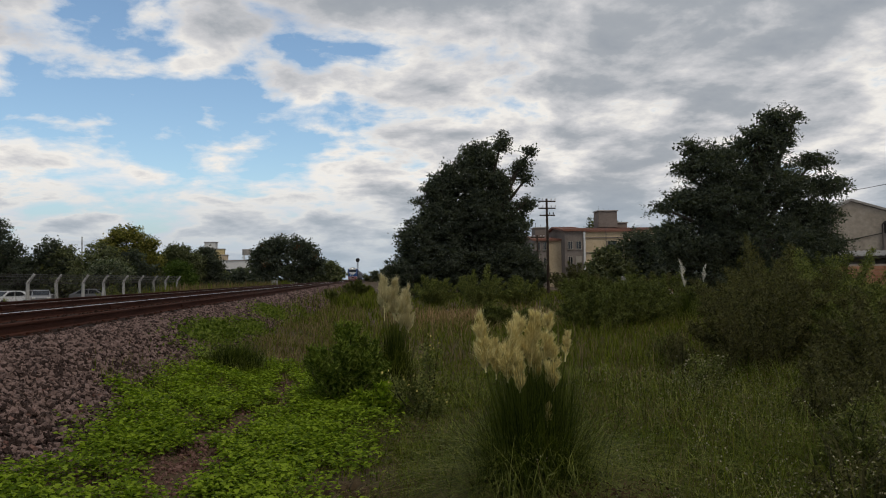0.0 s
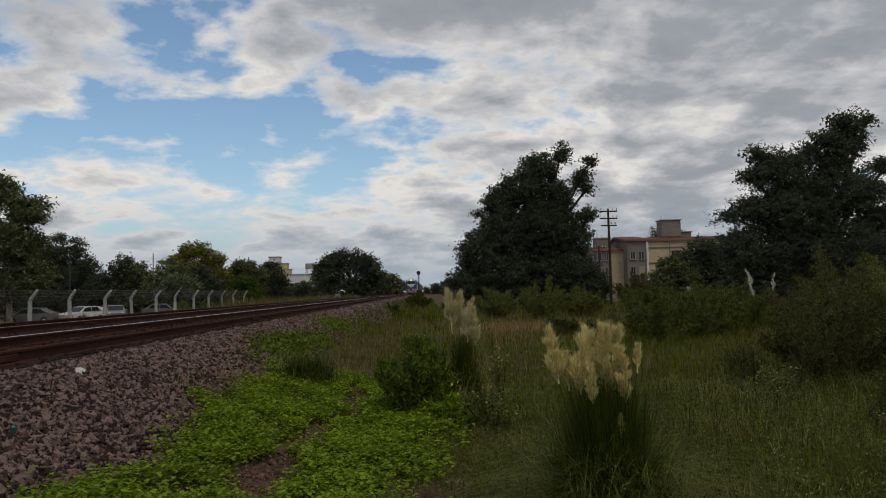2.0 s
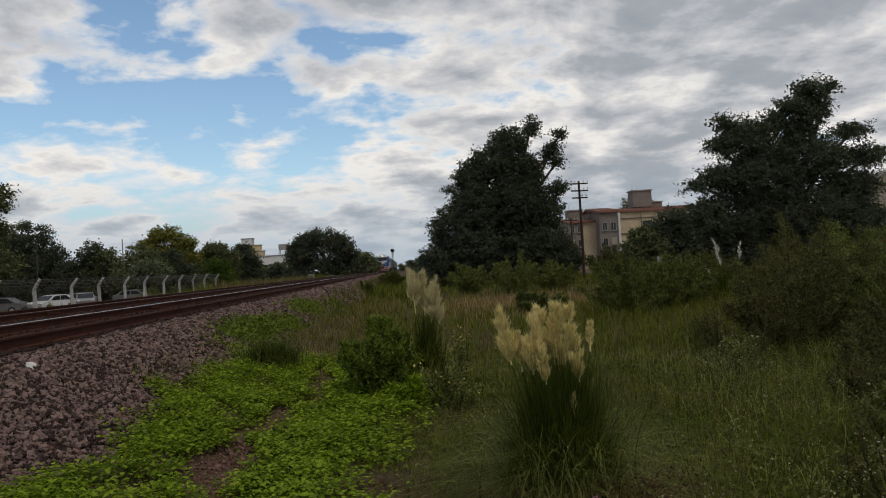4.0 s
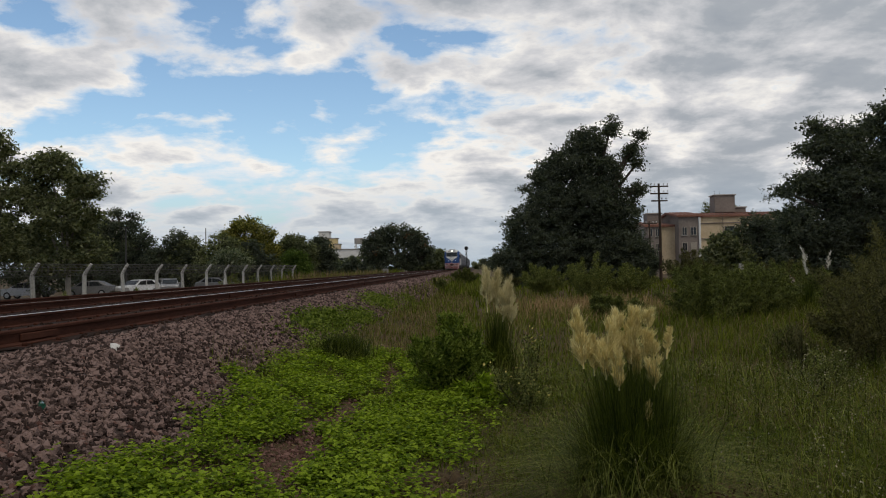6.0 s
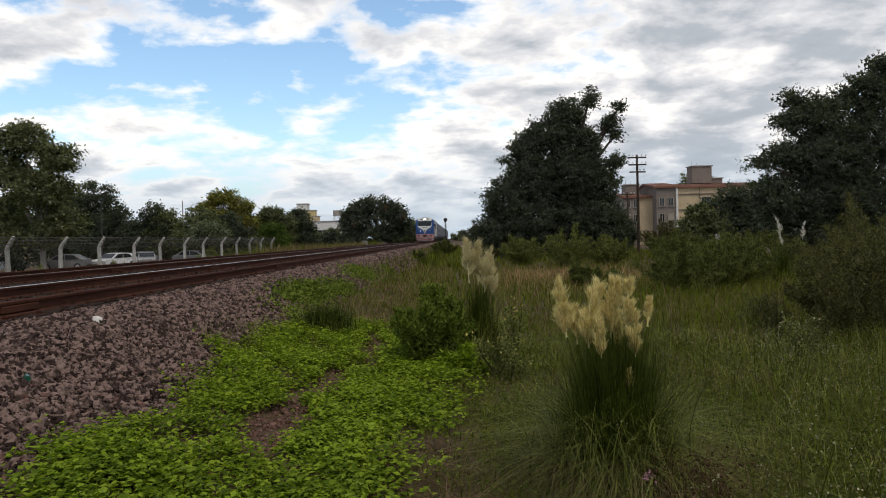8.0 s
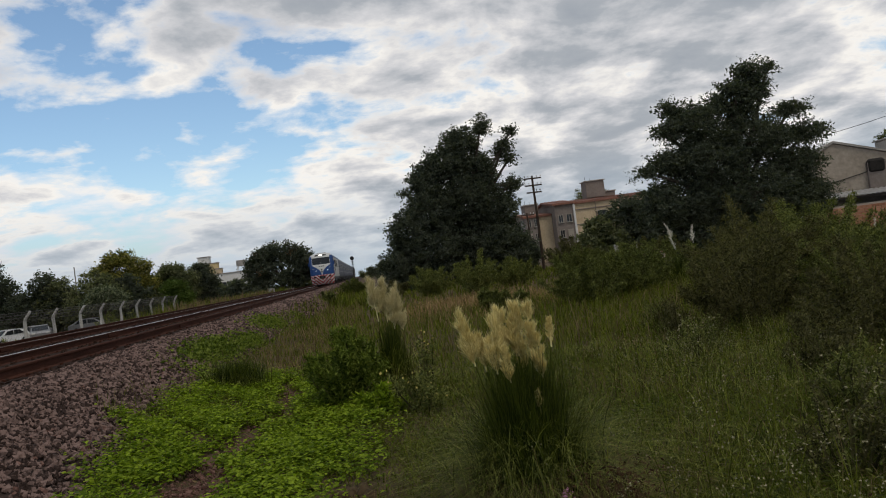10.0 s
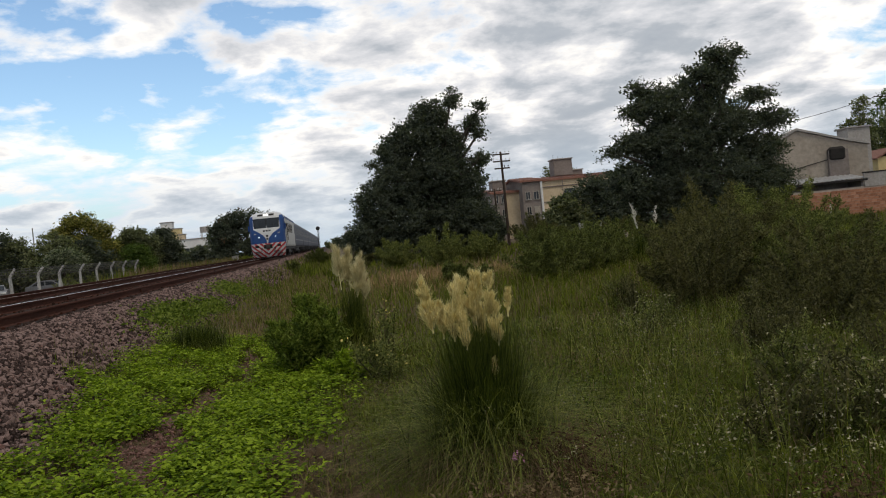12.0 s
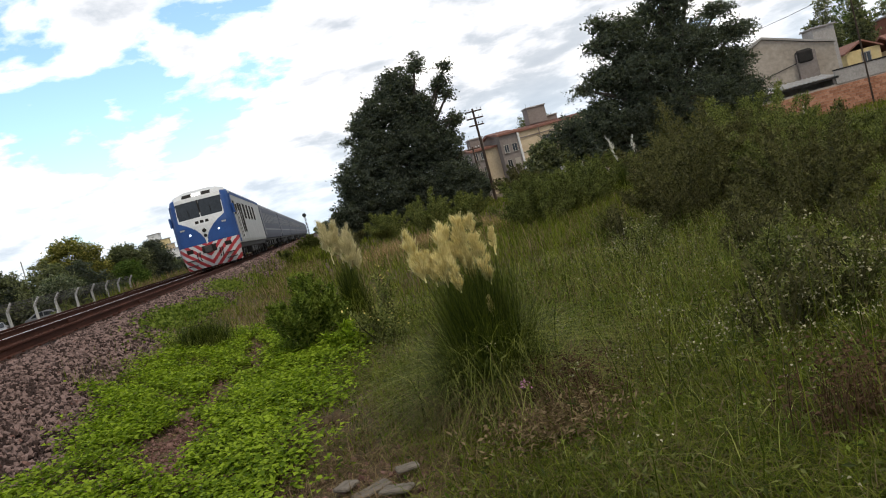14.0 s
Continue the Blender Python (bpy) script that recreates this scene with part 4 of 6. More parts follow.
def gable_house():
    e = base("gabled_house", 0, 0, float(land(40, 58)), 0, "bare beige house with a low gable and soot-stained chimney", "house")
    a = pose(39.4, 60.5, 0, 0, 0, -18)
    s = Shape()
    outline = [(-4.3, -0.3), (4.3, -0.3), (4.3, 5.25), (3.0, 5.6), (-0.9, 6.9), (-4.3, 5.2)]
    s.prism(outline, -2.5, 6)
    w = part("wall", s, "plaster_beige", e, "bare beige rendered wall")
    w.matrix_world = a
    s = Shape()
    s.prism([(-4.5, 5.15), (-0.9, 6.95), (3.1, 5.62), (4.5, 5.25), (4.5, 5.4), (3.1, 5.78), (-0.9, 7.13), (-4.5, 5.33)], -2.65, 6.1)
    part("roof", s, "render_grey", w, "thin cement roof edge")
    s = Shape()
    s.box((2.0, -2.62, 4.0), (1.5, 0.5, 2.2), chamfer=0.05)
    part("chimney_breast", s, "plaster_grey", w, "grey stained chimney breast")
    s = Shape()
    s.box((1.9, -2.72, 4.75), (1.3, 0.55, 1.1), chamfer=0.18)
    part("extractor", s, "soot", w, "black sooty hood on the wall")
    s = Shape()
    s.tube([(-4.2, -2.55, 3.3), (-1, -2.56, 3.9), (2.0, -2.56, 4.5)], 0.03, 5)
    part("wall_cable", s, "rubber", w)


gable_house()


def brick_wall():
    """Garden wall: hollow bricks below, raw cement render above."""
    x0, y0, x1, y1 = 34.2, 55.6, 47.6, 52.4
    z = float(land(40, 54))
    L0 = math.hypot(x1 - x0, y1 - y0)
    rz = math.degrees(math.atan2(y1 - y0, x1 - x0))
    e = base("garden_wall", x0, y0, z, rz, "garden wall of orange hollow brick with cement render above", "wall")
    part("core", Shape().box((L0 / 2, 0.09, 1.0), (L0, 0.16, 2.3)), "mortar", e, "pale mortar joints")
    part("render_band", Shape().box((L0 / 2 + 3.1, 0.08, 2.62), (L0 - 6.2, 0.22, 1.05), chamfer=0.02), "render_grey", e, "grey cement upper band")
    part("coping", Shape().box((L0 / 2 + 3.1, 0.08, 3.19), (L0 - 6.1, 0.3, 0.1), chamfer=0.02), "soot", e, "dark coping")
    s = Shape()
    s.box((0, 0, 0), (0.395, 0.06, 0.205), chamfer=0.01)
    me = s.mesh("brick")
    bw, bh = 0.416, 0.222
    for r in range(9):
        for k in range(int(L0 / bw)):
            ob = part("brick", me, "brick", e)
            ob.location = ((k + 0.5 + 0.5 * (r % 2)) * bw * 0.985, -0.005 + rng.uniform(-0.006, 0.006), 0.12 + r * bh)


brick_wall()


def shed(x, y, rz, w, d, h, label, wall, open_front):
    e = base("shed", x, y, float(land(x, y)), rz, label, "shed")
    part("wall", Shape().box((0, d / 2, h / 2), (w, 0.15, h)), wall, e)
    for sx in (-w / 2, w / 2):
        part("wall", Shape().box((sx, 0, h / 2), (0.15, d, h)), wall, e)
    if not open_front:
        part("wall", Shape().box((0, -d / 2, h / 2), (w, 0.12, h)), wall, e)
    xs = np.linspace(-w / 2 - 0.3, w / 2 + 0.3, int(w / 0.09))
    s = Shape()
    X = np.repeat(xs, 2)
    Y = np.tile([-d / 2 - 0.4, d / 2 + 0.2], len(xs))
    Z = h + 0.05 + 0.035 * np.sin(X * 2 * np.pi / 0.36) + np.where(Y < 0, 0, 0.45)
    k = np.arange(len(xs) - 1)[:, None] * 2
    v = np.c_[X, Y, Z]
    s.add(v, np.hstack([k, k + 2, k + 3, k + 1]))
    s.add(v - np.array((0, 0, 0.03)), np.hstack([k, k + 1, k + 3, k + 2]))
    part("roof", s, "tin", e, "corrugated tin sheet roof")
    s = Shape()
    s.box((0, -d / 2 - 0.36, h - 0.08), (w + 0.5, 0.1, 0.14))
    part("beam", s, "soot", e, "dark beam under the roof edge")


shed(37.2, 56.6, -14, 7.0, 2.6, 2.75, "low lean-to shed with a patched tin roof", "render_grey", True)
shed(50.5, 52.0, -14, 7.5, 4, 3.4, "pale blue sheet-metal shed with a tin roof", "tin_blue", False)


def brick_house():
    e = base("brick_house", 65.2, 72, float(land(66, 72)), -12, "red brick house with a flat roof and small window", "house")
    part("wall", Shape().box((0, 0, 3.7), (11, 8, 7.6), chamfer=0.02), "brick_far", e, "old red brick wall")
    part("roof_slab", Shape().box((0, 0, 7.55), (11.3, 8.3, 0.2), chamfer=0.03), "render_grey", e)
    opening(e, -3.0, -4.0, 5.4, 1.1, 1.1)
    opening(e, 1.5, -4.0, 5.4, 1.1, 1.1)
    s = Shape()
    for k in range(15):
        s.box((0, -4.012, 0.5 + k * 0.48), (10.8, 0.02, 0.03))
    part("course", s, "mortar", e)
    e2 = base("water_tank", 65.4, 71, float(land(66, 72)) + 7.65, 0, "grey cylindrical water tank on a roof", "water tank")
    part("body", Shape().tube([(0, 0, 0), (0, 0, 1.0), (0, 0, 1.15)], [0.62, 0.62, 0.4], 16), "plastic_grey", e2)
    e3 = base("tank_tower", 47.2, 64.5, float(land(47, 64)), -10, "square cement tank tower behind the gabled house", "water tank")
    part("body", Shape().box((0, 0, 3.7), (2.0, 2.0, 7.6), chamfer=0.05), "render_grey", e3)
    part("slab", Shape().box((0, 0, 7.56), (2.3, 2.3, 0.12), chamfer=0.02), "render_grey", e3)
    e4 = base("yellow_house", 52.3, 67.5, float(land(50, 66)), -10, "small yellow house with a tiled roof", "house")
    part("wall", Shape().box((0, 0, 2.4), (3.2, 4, 4.8), chamfer=0.02), "plaster_yellow", e4)
    s = Shape()
    s.prism([(-1.8, 4.6), (0, 5.5), (1.8, 4.6), (1.8, 4.75), (0, 5.65), (-1.8, 4.75)], -2.2, 2.2)
    part("roof", s, "tile", e4, "dull red tiled roof")
    opening(e4, 0.2, -2.0, 4.0, 0.8, 0.9)
    e5 = base("low_house", 56.6, 66, float(land(58, 64)), -10, "low house with dark tiled roof and cream wall", "house")
    part("wall", Shape().box((0, 0, 2.0), (3.6, 5, 4.2), chamfer=0.02), "plaster_cream", e5)
    s = Shape()
    s.prism([(-3.2, 4.0), (0, 5.4), (3.2, 4.0), (3.2, 4.15), (0, 5.6), (-3.2, 4.15)], -2.1, 2.1, "x")
    part("roof", s, "tile", e5, "dark tiled roof")


brick_house()


def far_buildings():
    for x, y, w, h, mat, label in ((-46.8, 236, 3.2, 13.2, "plaster_white", "distant white tower block seen over trees"), (-43.6, 232, 2.8, 11.0, "plaster_yellow", "distant yellow apartment block"), (-42.0, 231, 2.0, 9.2, "plaster_cream", "distant cream apartment block"), (-37.6, 222, 9.5, 7.4, "plaster_white", "distant long white building with a flat roof"), (-50.5, 103.0, 3.2, 8.8, "render_grey", "grey rooftop block behind the trees"), (16, 420, 16, 8.5, "plaster_white", "distant pale houses along the line")):
        e = base("distant_building", x, y, float(land(x, y)), 0, label, "building", "distant buildings")
        d = min(w, 8)
        part("wall", Shape().box((0, d / 2, h / 2), (w, d, h + 0.4), chamfer=0.04), mat, e)
        part("roof_slab", Shape().box((0, d / 2, h + 0.3), (w + 0.4, d + 0.4, 0.25), chamfer=0.05), "render_grey", e)
        for zz in np.arange(1.8, h - 1, 2.8):
            for xx in np.arange(-w / 2 + 1.0, w / 2 - 0.5, 2.2):
                s = Shape()
                s.box((xx, -0.02, zz), (1.1, 0.1, 1.3))
                part("window", s, "pane", e)
    e = base("water_tower", -34.2, 224, 0, 0, "distant rooftop lattice and water tank", "water tower")
    part("tank", Shape().tube([(0, 0, 8.6), (0, 0, 10.2)], 1.4, 12), "render_grey", e)
    s = Shape()
    for a in (-1, 1):
        for b in (-1, 1):
            s.tube([(a, b, 0), (a, b, 8.6)], 0.12, 5)
    part("leg", s, "plaster_white", e)


far_buildings()


# ---- cars in the yard beyond the fence ----
def car(x, y, rz, paint, label, estate=False):
    e = base("parked_car", x, y, float(land(x, y)), rz, label, "car", "parked cars")
    prof = [(-2.05, 0.45), (-2.1, 0.72), (-1.95, 0.86), (-1.15, 0.95), (-0.55, 1.36), (0.2, 1.45), (1.0, 1.42), (1.75, 1.02 if not estate else 1.3), (2.05, 0.95), (2.1, 0.5), (1.9, 0.3), (-1.85, 0.3)]
    s = Shape()
    rings = []
    for w, k in ((-0.84, 0.9), (-0.78, 1.0), (0.78, 1.0), (0.84, 0.9)):
        rings.append([(px, w * (1 - 0.16 * max(0, pz - 0.9) / 0.5), 0.3 + (pz - 0.3) * (k if pz < 1 else 0.98 * k + 0.02)) for px, pz in prof])
    part("body", loft(rings), paint, e)
    for side in (-1, 1):
        s = Shape()
        s.prism([(-0.95, 0.97), (-0.5, 1.3), (0.15, 1.37), (0.15, 0.97)], side * 0.78, side * 0.80)
        s.prism([(0.25, 0.97), (0.25, 1.37), (0.95, 1.34), (1.45, 1.0)], side * 0.78, side * 0.80)
        part("side_window", s, "pane", e)
    s = Shape()
    s.prism([(-1.12, 0.99), (-0.58, 1.35), (-0.60, 1.37), (-1.16, 1.0)], -0.66, 0.66)
    part("windscreen", s, "pane", e)
    for wx in (-1.3, 1.3):
        for wy in (-0.75, 0.75):
            s = Shape()
            s.tube([(wx, wy - 0.1, 0.31), (wx, wy + 0.1, 0.31)], 0.31, 16)
            t = part("wheel", s, "rubber", e)
            s = Shape()
            s.tube([(wx, wy - 0.108, 0.31), (wx, wy + 0.108, 0.31)], 0.19, 12)
            part("rim", s, "car_silver", t)
    for wy in (-0.6, 0.6):
        s = Shape()
        s.box((-2.05, wy, 0.72), (0.12, 0.3, 0.14), chamfer=0.03)
        part("headlight", s, "porcelain", e)
    return e


car(-35.4, 70, 8, "car_grey", "grey saloon car parked beyond the fence")
car(-32.0, 72.5, 72, "car_white", "white hatchback parked beyond the fence", True)
car(-30.4, 76, 112, "car_silver", "silver hatchback parked beyond the fence", True)
car(-33.0, 80, 15, "car_grey", "grey car half hidden by another car")
car(-27.2, 80.5, 175, "car_grey", "dark grey car under the trees")
car(-39.5, 67, 0, "car_silver", "silver car parked under the tall tree")


# ---- trees ----
def crown_points(lobes, n, clump, inner=0.0, depth=1.0, spray=0.0):
    """Places of leaves: clumps on the skin of ellipsoid lobes (x, z, rx, rz), so that the outline is ragged."""
    lb = np.array(lobes, float)
    area = lb[:, 2] * lb[:, 3]
    cnt = np.maximum(3, (n / 46 * area / area.sum()).astype(int))
    out, heads = [], []
    for (x, z, rx, rz), c in zip(lb, cnt):
        d = rng.normal(size=(c, 3))
        d /= np.linalg.norm(d, axis=1)[:, None]
        r = rng.uniform(0.45, 1.04, c) ** (0.6 if not inner else 1.0)
        p = d * r[:, None] * np.array((rx, (rx + rz) / 2 * depth, rz)) + np.array((x, 0, z))
        heads.append(p)
        k = 46
        way = d * np.array((1, 1, 0.55)) + rng.normal(size=(c, 3)) * 0.3
        along = rng.uniform(-1.6, 1.3, (c, k, 1)) * spray * clump
        thin = 1 - 0.55 * min(1.0, spray)
        out.append((p[:, None] + way[:, None] * along + rng.normal(size=(c, k, 3)) * clump * thin * np.array((1, 1, 0.6))).reshape(-1, 3))
    return np.vstack(out), np.vstack(heads)


def tree(name, x, y, lobes, leaf, n, mat, label, trunk=0.3, clump=0.35, slim=0.45, bark="bark", category="tree", fill=0.6, accents=None, depth=1.0, droop=0.0, spray=0.5):
    z0 = float(land(x, y))
    e = base(name, x, y, z0, 0, label, category, "trees")
    lb = [(a - x, b, c, d) for a, b, c, d in lobes]
    top = max(b for _, b, _, _ in lb)
    s = Shape()
    fork = min(1.6 + 0.1 * top, 0.4 * top)
    s.tube([(0, 0, -0.3), (0.05, 0, 0.4), (0.0, 0.05, fork)], [trunk * 1.35, trunk, trunk * 0.85], 10)
    for a, b, c, d in lb:
        mid = np.array((a * 0.45 + rng.uniform(-0.3, 0.3), rng.uniform(-0.5, 0.5), fork + (b - fork) * 0.55))
        s.tube([(0, 0, fork * 0.85), mid, (a, rng.uniform(-0.3, 0.3), b), (a + rng.uniform(-0.4, 0.4) * c, rng.uniform(-0.4, 0.4) * c, b + 0.7 * d)], [trunk * 0.6, trunk * 0.36, trunk * 0.16, 0.02], 6)
    p, heads = crown_points(lb, n, clump, depth=depth, spray=spray)
    for h in heads[:: max(1, len(heads) // 120)]:
        a = min(lb, key=lambda q: (q[0] - h[0]) ** 2 + (q[1] - h[2]) ** 2)
        s.tube([(a[0], 0, a[1]), (np.array((a[0], 0, a[1])) * 0.4 + h * 0.6) + rng.normal(size=3) * 0.1, h], [trunk * 0.12, trunk * 0.07, 0.008], 4)
    part("trunk", s, bark, e, "trunk and limbs", smooth=True)
    s = Shape()
    leaves(s, p, leaf, leaf * slim, droop, True)
    # dense inner foliage
    q, _ = crown_points([(a, b, c * 0.78, d * 0.78) for a, b, c, d in lb], int(n * fill), clump * 1.2, depth=depth)
    leaves(s, q, leaf * 1.25, leaf * 0.9, 0.0, True)
    part("crown", s, mat, e)
    if accents:
        s = Shape()
        sel = heads[rng.random(len(heads)) < accents[1]]
        sel = sel[sel[:, 2] > 0.5 * top]
        leaves(s, (sel[:, None] + rng.normal(size=(len(sel), 26, 3)) * clump * 0.8).reshape(-1, 3), leaf, leaf * 0.6)
        part("tinted_foliage", s, accents[0], e, accents[2])
    return e


tree("tall_dark_tree", 8.0, 62, [(3.1, 1.9, 2.1, 2.0), (6.0, 2.9, 2.8, 2.9), (9.9, 2.9, 2.9, 2.9), (12.0, 2.2, 1.7, 2.2), (3.9, 4.6, 1.8, 1.9), (5.8, 6.2, 2.2, 2.2), (8.9, 6.4, 2.6, 2.5), (11.2, 5.6, 1.6, 1.7), (5.7, 8.5, 1.5, 1.6), (7.5, 9.6, 1.8, 1.7), (9.9, 8.8, 1.7, 1.8), (8.8, 11.2, 1.5, 1.3), (10.6, 12.4, 0.6, 0.9), (12.2, 10.4, 0.75, 0.7), (13.0, 11.7, 0.5, 0.45), (12.5, 9.4, 0.6, 0.35), (12.4, 7.5, 0.9, 0.6), (3.9, 7.7, 0.4, 0.25)], 0.16, 100000, "leaf_dark", "tall dark evergreen tree with a ragged pyramid crown", 0.5, 0.26, 0.6, fill=0.6, spray=0.9)
tree("spreading_tree", 19.0, 38, [(16.2, 5.3, 1.5, 0.7), (15.8, 6.9, 0.7, 0.35), (16.2, 8.0, 0.5, 0.4), (17.3, 7.0, 1.6, 1.3), (17.8, 5.0, 2.4, 1.5), (19.6, 8.0, 1.3, 1.2), (20.6, 9.4, 0.8, 0.6), (20.7, 8.5, 0.8, 0.7), (21.7, 9.6, 0.55, 0.25), (20.2, 6.0, 2.2, 1.4), (22.6, 7.3, 1.0, 0.4), (23.3, 6.0, 1.1, 0.6), (22.4, 4.5, 1.7, 0.9), (19.8, 3.0, 3.4, 1.7), (16.0, 3.2, 2.0, 1.3), (22.8, 2.8, 1.5, 1.1), (14.6, 4.9, 0.7, 0.3)], 0.13, 100000, "leaf_dark", "spreading dark tree with feathery layered foliage", 0.35, 0.2, 0.34, fill=0.45, spray=1.6)
tree("yard_tree", -27.8, 52, [(-28.8, 9.3, 1.8, 1.2), (-26.6, 8.0, 1.5, 1.0), (-30.2, 7.4, 1.6, 1.4), (-27.8, 5.9, 2.5, 1.6), (-30.5, 4.0, 1.6, 1.2), (-26.4, 3.6, 1.4, 1.2), (-28.5, 3.0, 2.2, 1.0)], 0.20, 22000, "leaf_mid", "tall leafy street tree by the fence", 0.2, 0.28, bark="bark_pale")
tree("yard_tree", -32.9, 52, [(-33.2, 10.9, 1.7, 1.5), (-31.6, 9.2, 1.0, 0.8), (-34.0, 7.4, 2.2, 1.6), (-33.0, 5.0, 2.6, 1.8), (-36, 6, 2.2, 2.5)], 0.20, 18000, "leaf_mid", "tall leafy tree with drooping edge foliage", 0.35, 0.28)
tree("yard_tree", -40.0, 86, [(-40.0, 7.4, 2.5, 2.1), (-37.8, 4.8, 2.2, 2.1), (-42.6, 5.4, 2.8, 2.5), (-36.4, 3.1, 1.7, 1.7), (-39.2, 2.6, 4.2, 2.1)], 0.22, 16000, "leaf_dark", "dense dark tree behind the fence", 0.3, 0.3)
for x, y, h, w, mt in ((-38, 66, 6.8, 3.4, "leaf_dark"), (-32.9, 88, 6.1, 2.8, "leaf_mid"), (-28.3, 86, 6.2, 3.0, "leaf_mid"), (-26.0, 88, 5.6, 2.6, "leaf_dark"), (-34.4, 88, 6.8, 2.6, "leaf_dark"), (-33.6, 89, 5.9, 2.7, "leaf_dark"), (-41, 90, 6.5, 3.6, "leaf_mid")):
    tree("yard_tree", x, y, [(x, h * 0.78, w * 0.6, h * 0.24), (x - w * 0.5, h * 0.5, w * 0.6, h * 0.28), (x + w * 0.55, h * 0.48, w * 0.6, h * 0.26), (x, h * 0.3, w, h * 0.28)], 0.26, 6000, mt, "dark green bushy tree in the yard", 0.22, 0.32)
tree("yellowing_tree", -31.4, 105, [(-31.4, 8.2, 2.2, 1.2), (-33.4, 6.6, 1.9, 1.3), (-29.2, 7.0, 1.8, 1.2), (-31.4, 5.2, 3.2, 1.6), (-28.4, 4.8, 1.6, 1.2), (-34, 4.2, 1.8, 1.2), (-31, 2.8, 3.4, 1.6)], 0.26, 16000, "leaf_yellow", "broad tree with yellowing upper leaves", 0.35, 0.36)
tree("green_tree", -26.4, 111, [(-26.4, 5.8, 2.0, 1.4), (-24.4, 4.6, 1.6, 1.4), (-28.4, 4.8, 1.8, 1.4), (-25.8, 3.0, 3.2, 2.0)], 0.26, 13000, "leaf_mid", "rounded mid-green tree beyond the fence", 0.3, 0.36)
tree("green_tree", -23.0, 113, [(-23.0, 5.4, 1.5, 1.4), (-21.8, 4.0, 1.3, 1.4), (-24.2, 4.2, 1.3, 1.4), (-22.8, 2.6, 2.2, 1.8)], 0.26, 9000, "leaf_dark", "rounded dark tree beside the line", 0.3, 0.36)
tree("green_tree", -24.6, 104, [(-24.6, 3.4, 1.7, 1.3), (-24.0, 2.0, 1.9, 1.3)], 0.24, 6000, "leaf_light", "small light green tree", 0.18, 0.32)
tree("grey_tree", -26.6, 83, [(-26.6, 3.6, 1.5, 0.9), (-25.4, 2.8, 1.1, 0.9), (-27.8, 2.6, 1.2, 0.9)], 0.18, 6000, "leaf_grey", "small grey-green flowering tree behind the fence", 0.16, 0.28)
tree("round_tree", -15.6, 150, [(-15.8, 8.5, 3.6, 2.0), (-18.6, 7.8, 2.6, 1.9), (-12.8, 7.7, 2.8, 1.9), (-20.8, 5.8, 2.0, 1.8), (-10.6, 5.6, 2.2, 1.8), (-19.2, 6.6, 2.8, 2.4), (-12.4, 6.4, 2.8, 2.2), (-15.6, 5.0, 5.4, 2.6), (-20.6, 4.0, 2.2, 2.0), (-10.8, 3.8, 2.2, 2.0), (-15.6, 2.6, 6.0, 2.0)], 0.36, 16000, "leaf_dark", "broad round dark tree with rusty flowering top", 0.6, 0.45, accents=("leaf_rust", 0.07, "rust-coloured flower heads"))
for x, y, h, w, mt in ((-9.8, 190, 5.6, 3.2, "leaf_mid"), (-11.5, 230, 6.2, 3.6, "leaf_dark"), (-14.5, 190, 6.4, 3.0, "leaf_mid"), (-28, 200, 5.5, 5, "leaf_dark"), (-36, 190, 5.0, 4, "leaf_mid"), (6.5, 300, 6.0, 5.0, "leaf_dark"), (12, 330, 6.5, 6, "leaf_mid"), (-16, 330, 7, 5, "leaf_dark"), (1.5, 420, 5.5, 5, "leaf_mid"), (-26, 160, 4.4, 3.2, "leaf_dark"), (-31.5, 196, 4.8, 3.5, "leaf_mid"), (-50, 175, 7, 6, "leaf_dark"), (-42, 150, 6, 5, "leaf_mid"), (-62, 140, 8, 7, "leaf_dark"), (-52, 110, 7.5, 6, "leaf_mid"), (-46, 92, 7.0, 5, "leaf_dark")):
    tree("distant_tree", x, y, [(x, h * 0.78, w * 0.6, h * 0.24), (x - w * 0.6, h * 0.5, w * 0.6, h * 0.28), (x + w * 0.6, h * 0.5, w * 0.6, h * 0.26), (x, h * 0.3, w, h * 0.3)], 0.52, 2600, mt, "distant dark green tree beside the railway", 0.3, 0.5)
for x, y, h, w, mt in ((19.8, 57, 5.2, 2.4, "leaf_dark"), (22.6, 58, 5.6, 2.6, "leaf_dark"), (17.4, 56, 3.6, 1.8, "leaf_mid"), (25.5, 57, 5.0, 2.8, "leaf_dark"), (29.5, 60, 4.6, 2.6, "leaf_dark"), (13.4, 76, 6.2, 1.4, "leaf_dark"), (14.4, 70, 3.4, 1.4, "leaf_dark"), (40.8, 140, 12.8, 2.6, "leaf_mid"), (45.2, 142, 12.4, 2.8, "leaf_mid"), (33.0, 66, 5.0, 2.4, "leaf_dark")):
    tree("bushy_tree", x, y, [(x, h * 0.8, w * 0.55, h * 0.2), (x - w * 0.5, h * 0.5, w * 0.55, h * 0.28), (x + w * 0.5, h * 0.52, w * 0.55, h * 0.26), (x, h * 0.28, w, h * 0.28)], 0.24, 5600, mt, "bushy dark tree at the edge of the meadow", 0.22, 0.28)
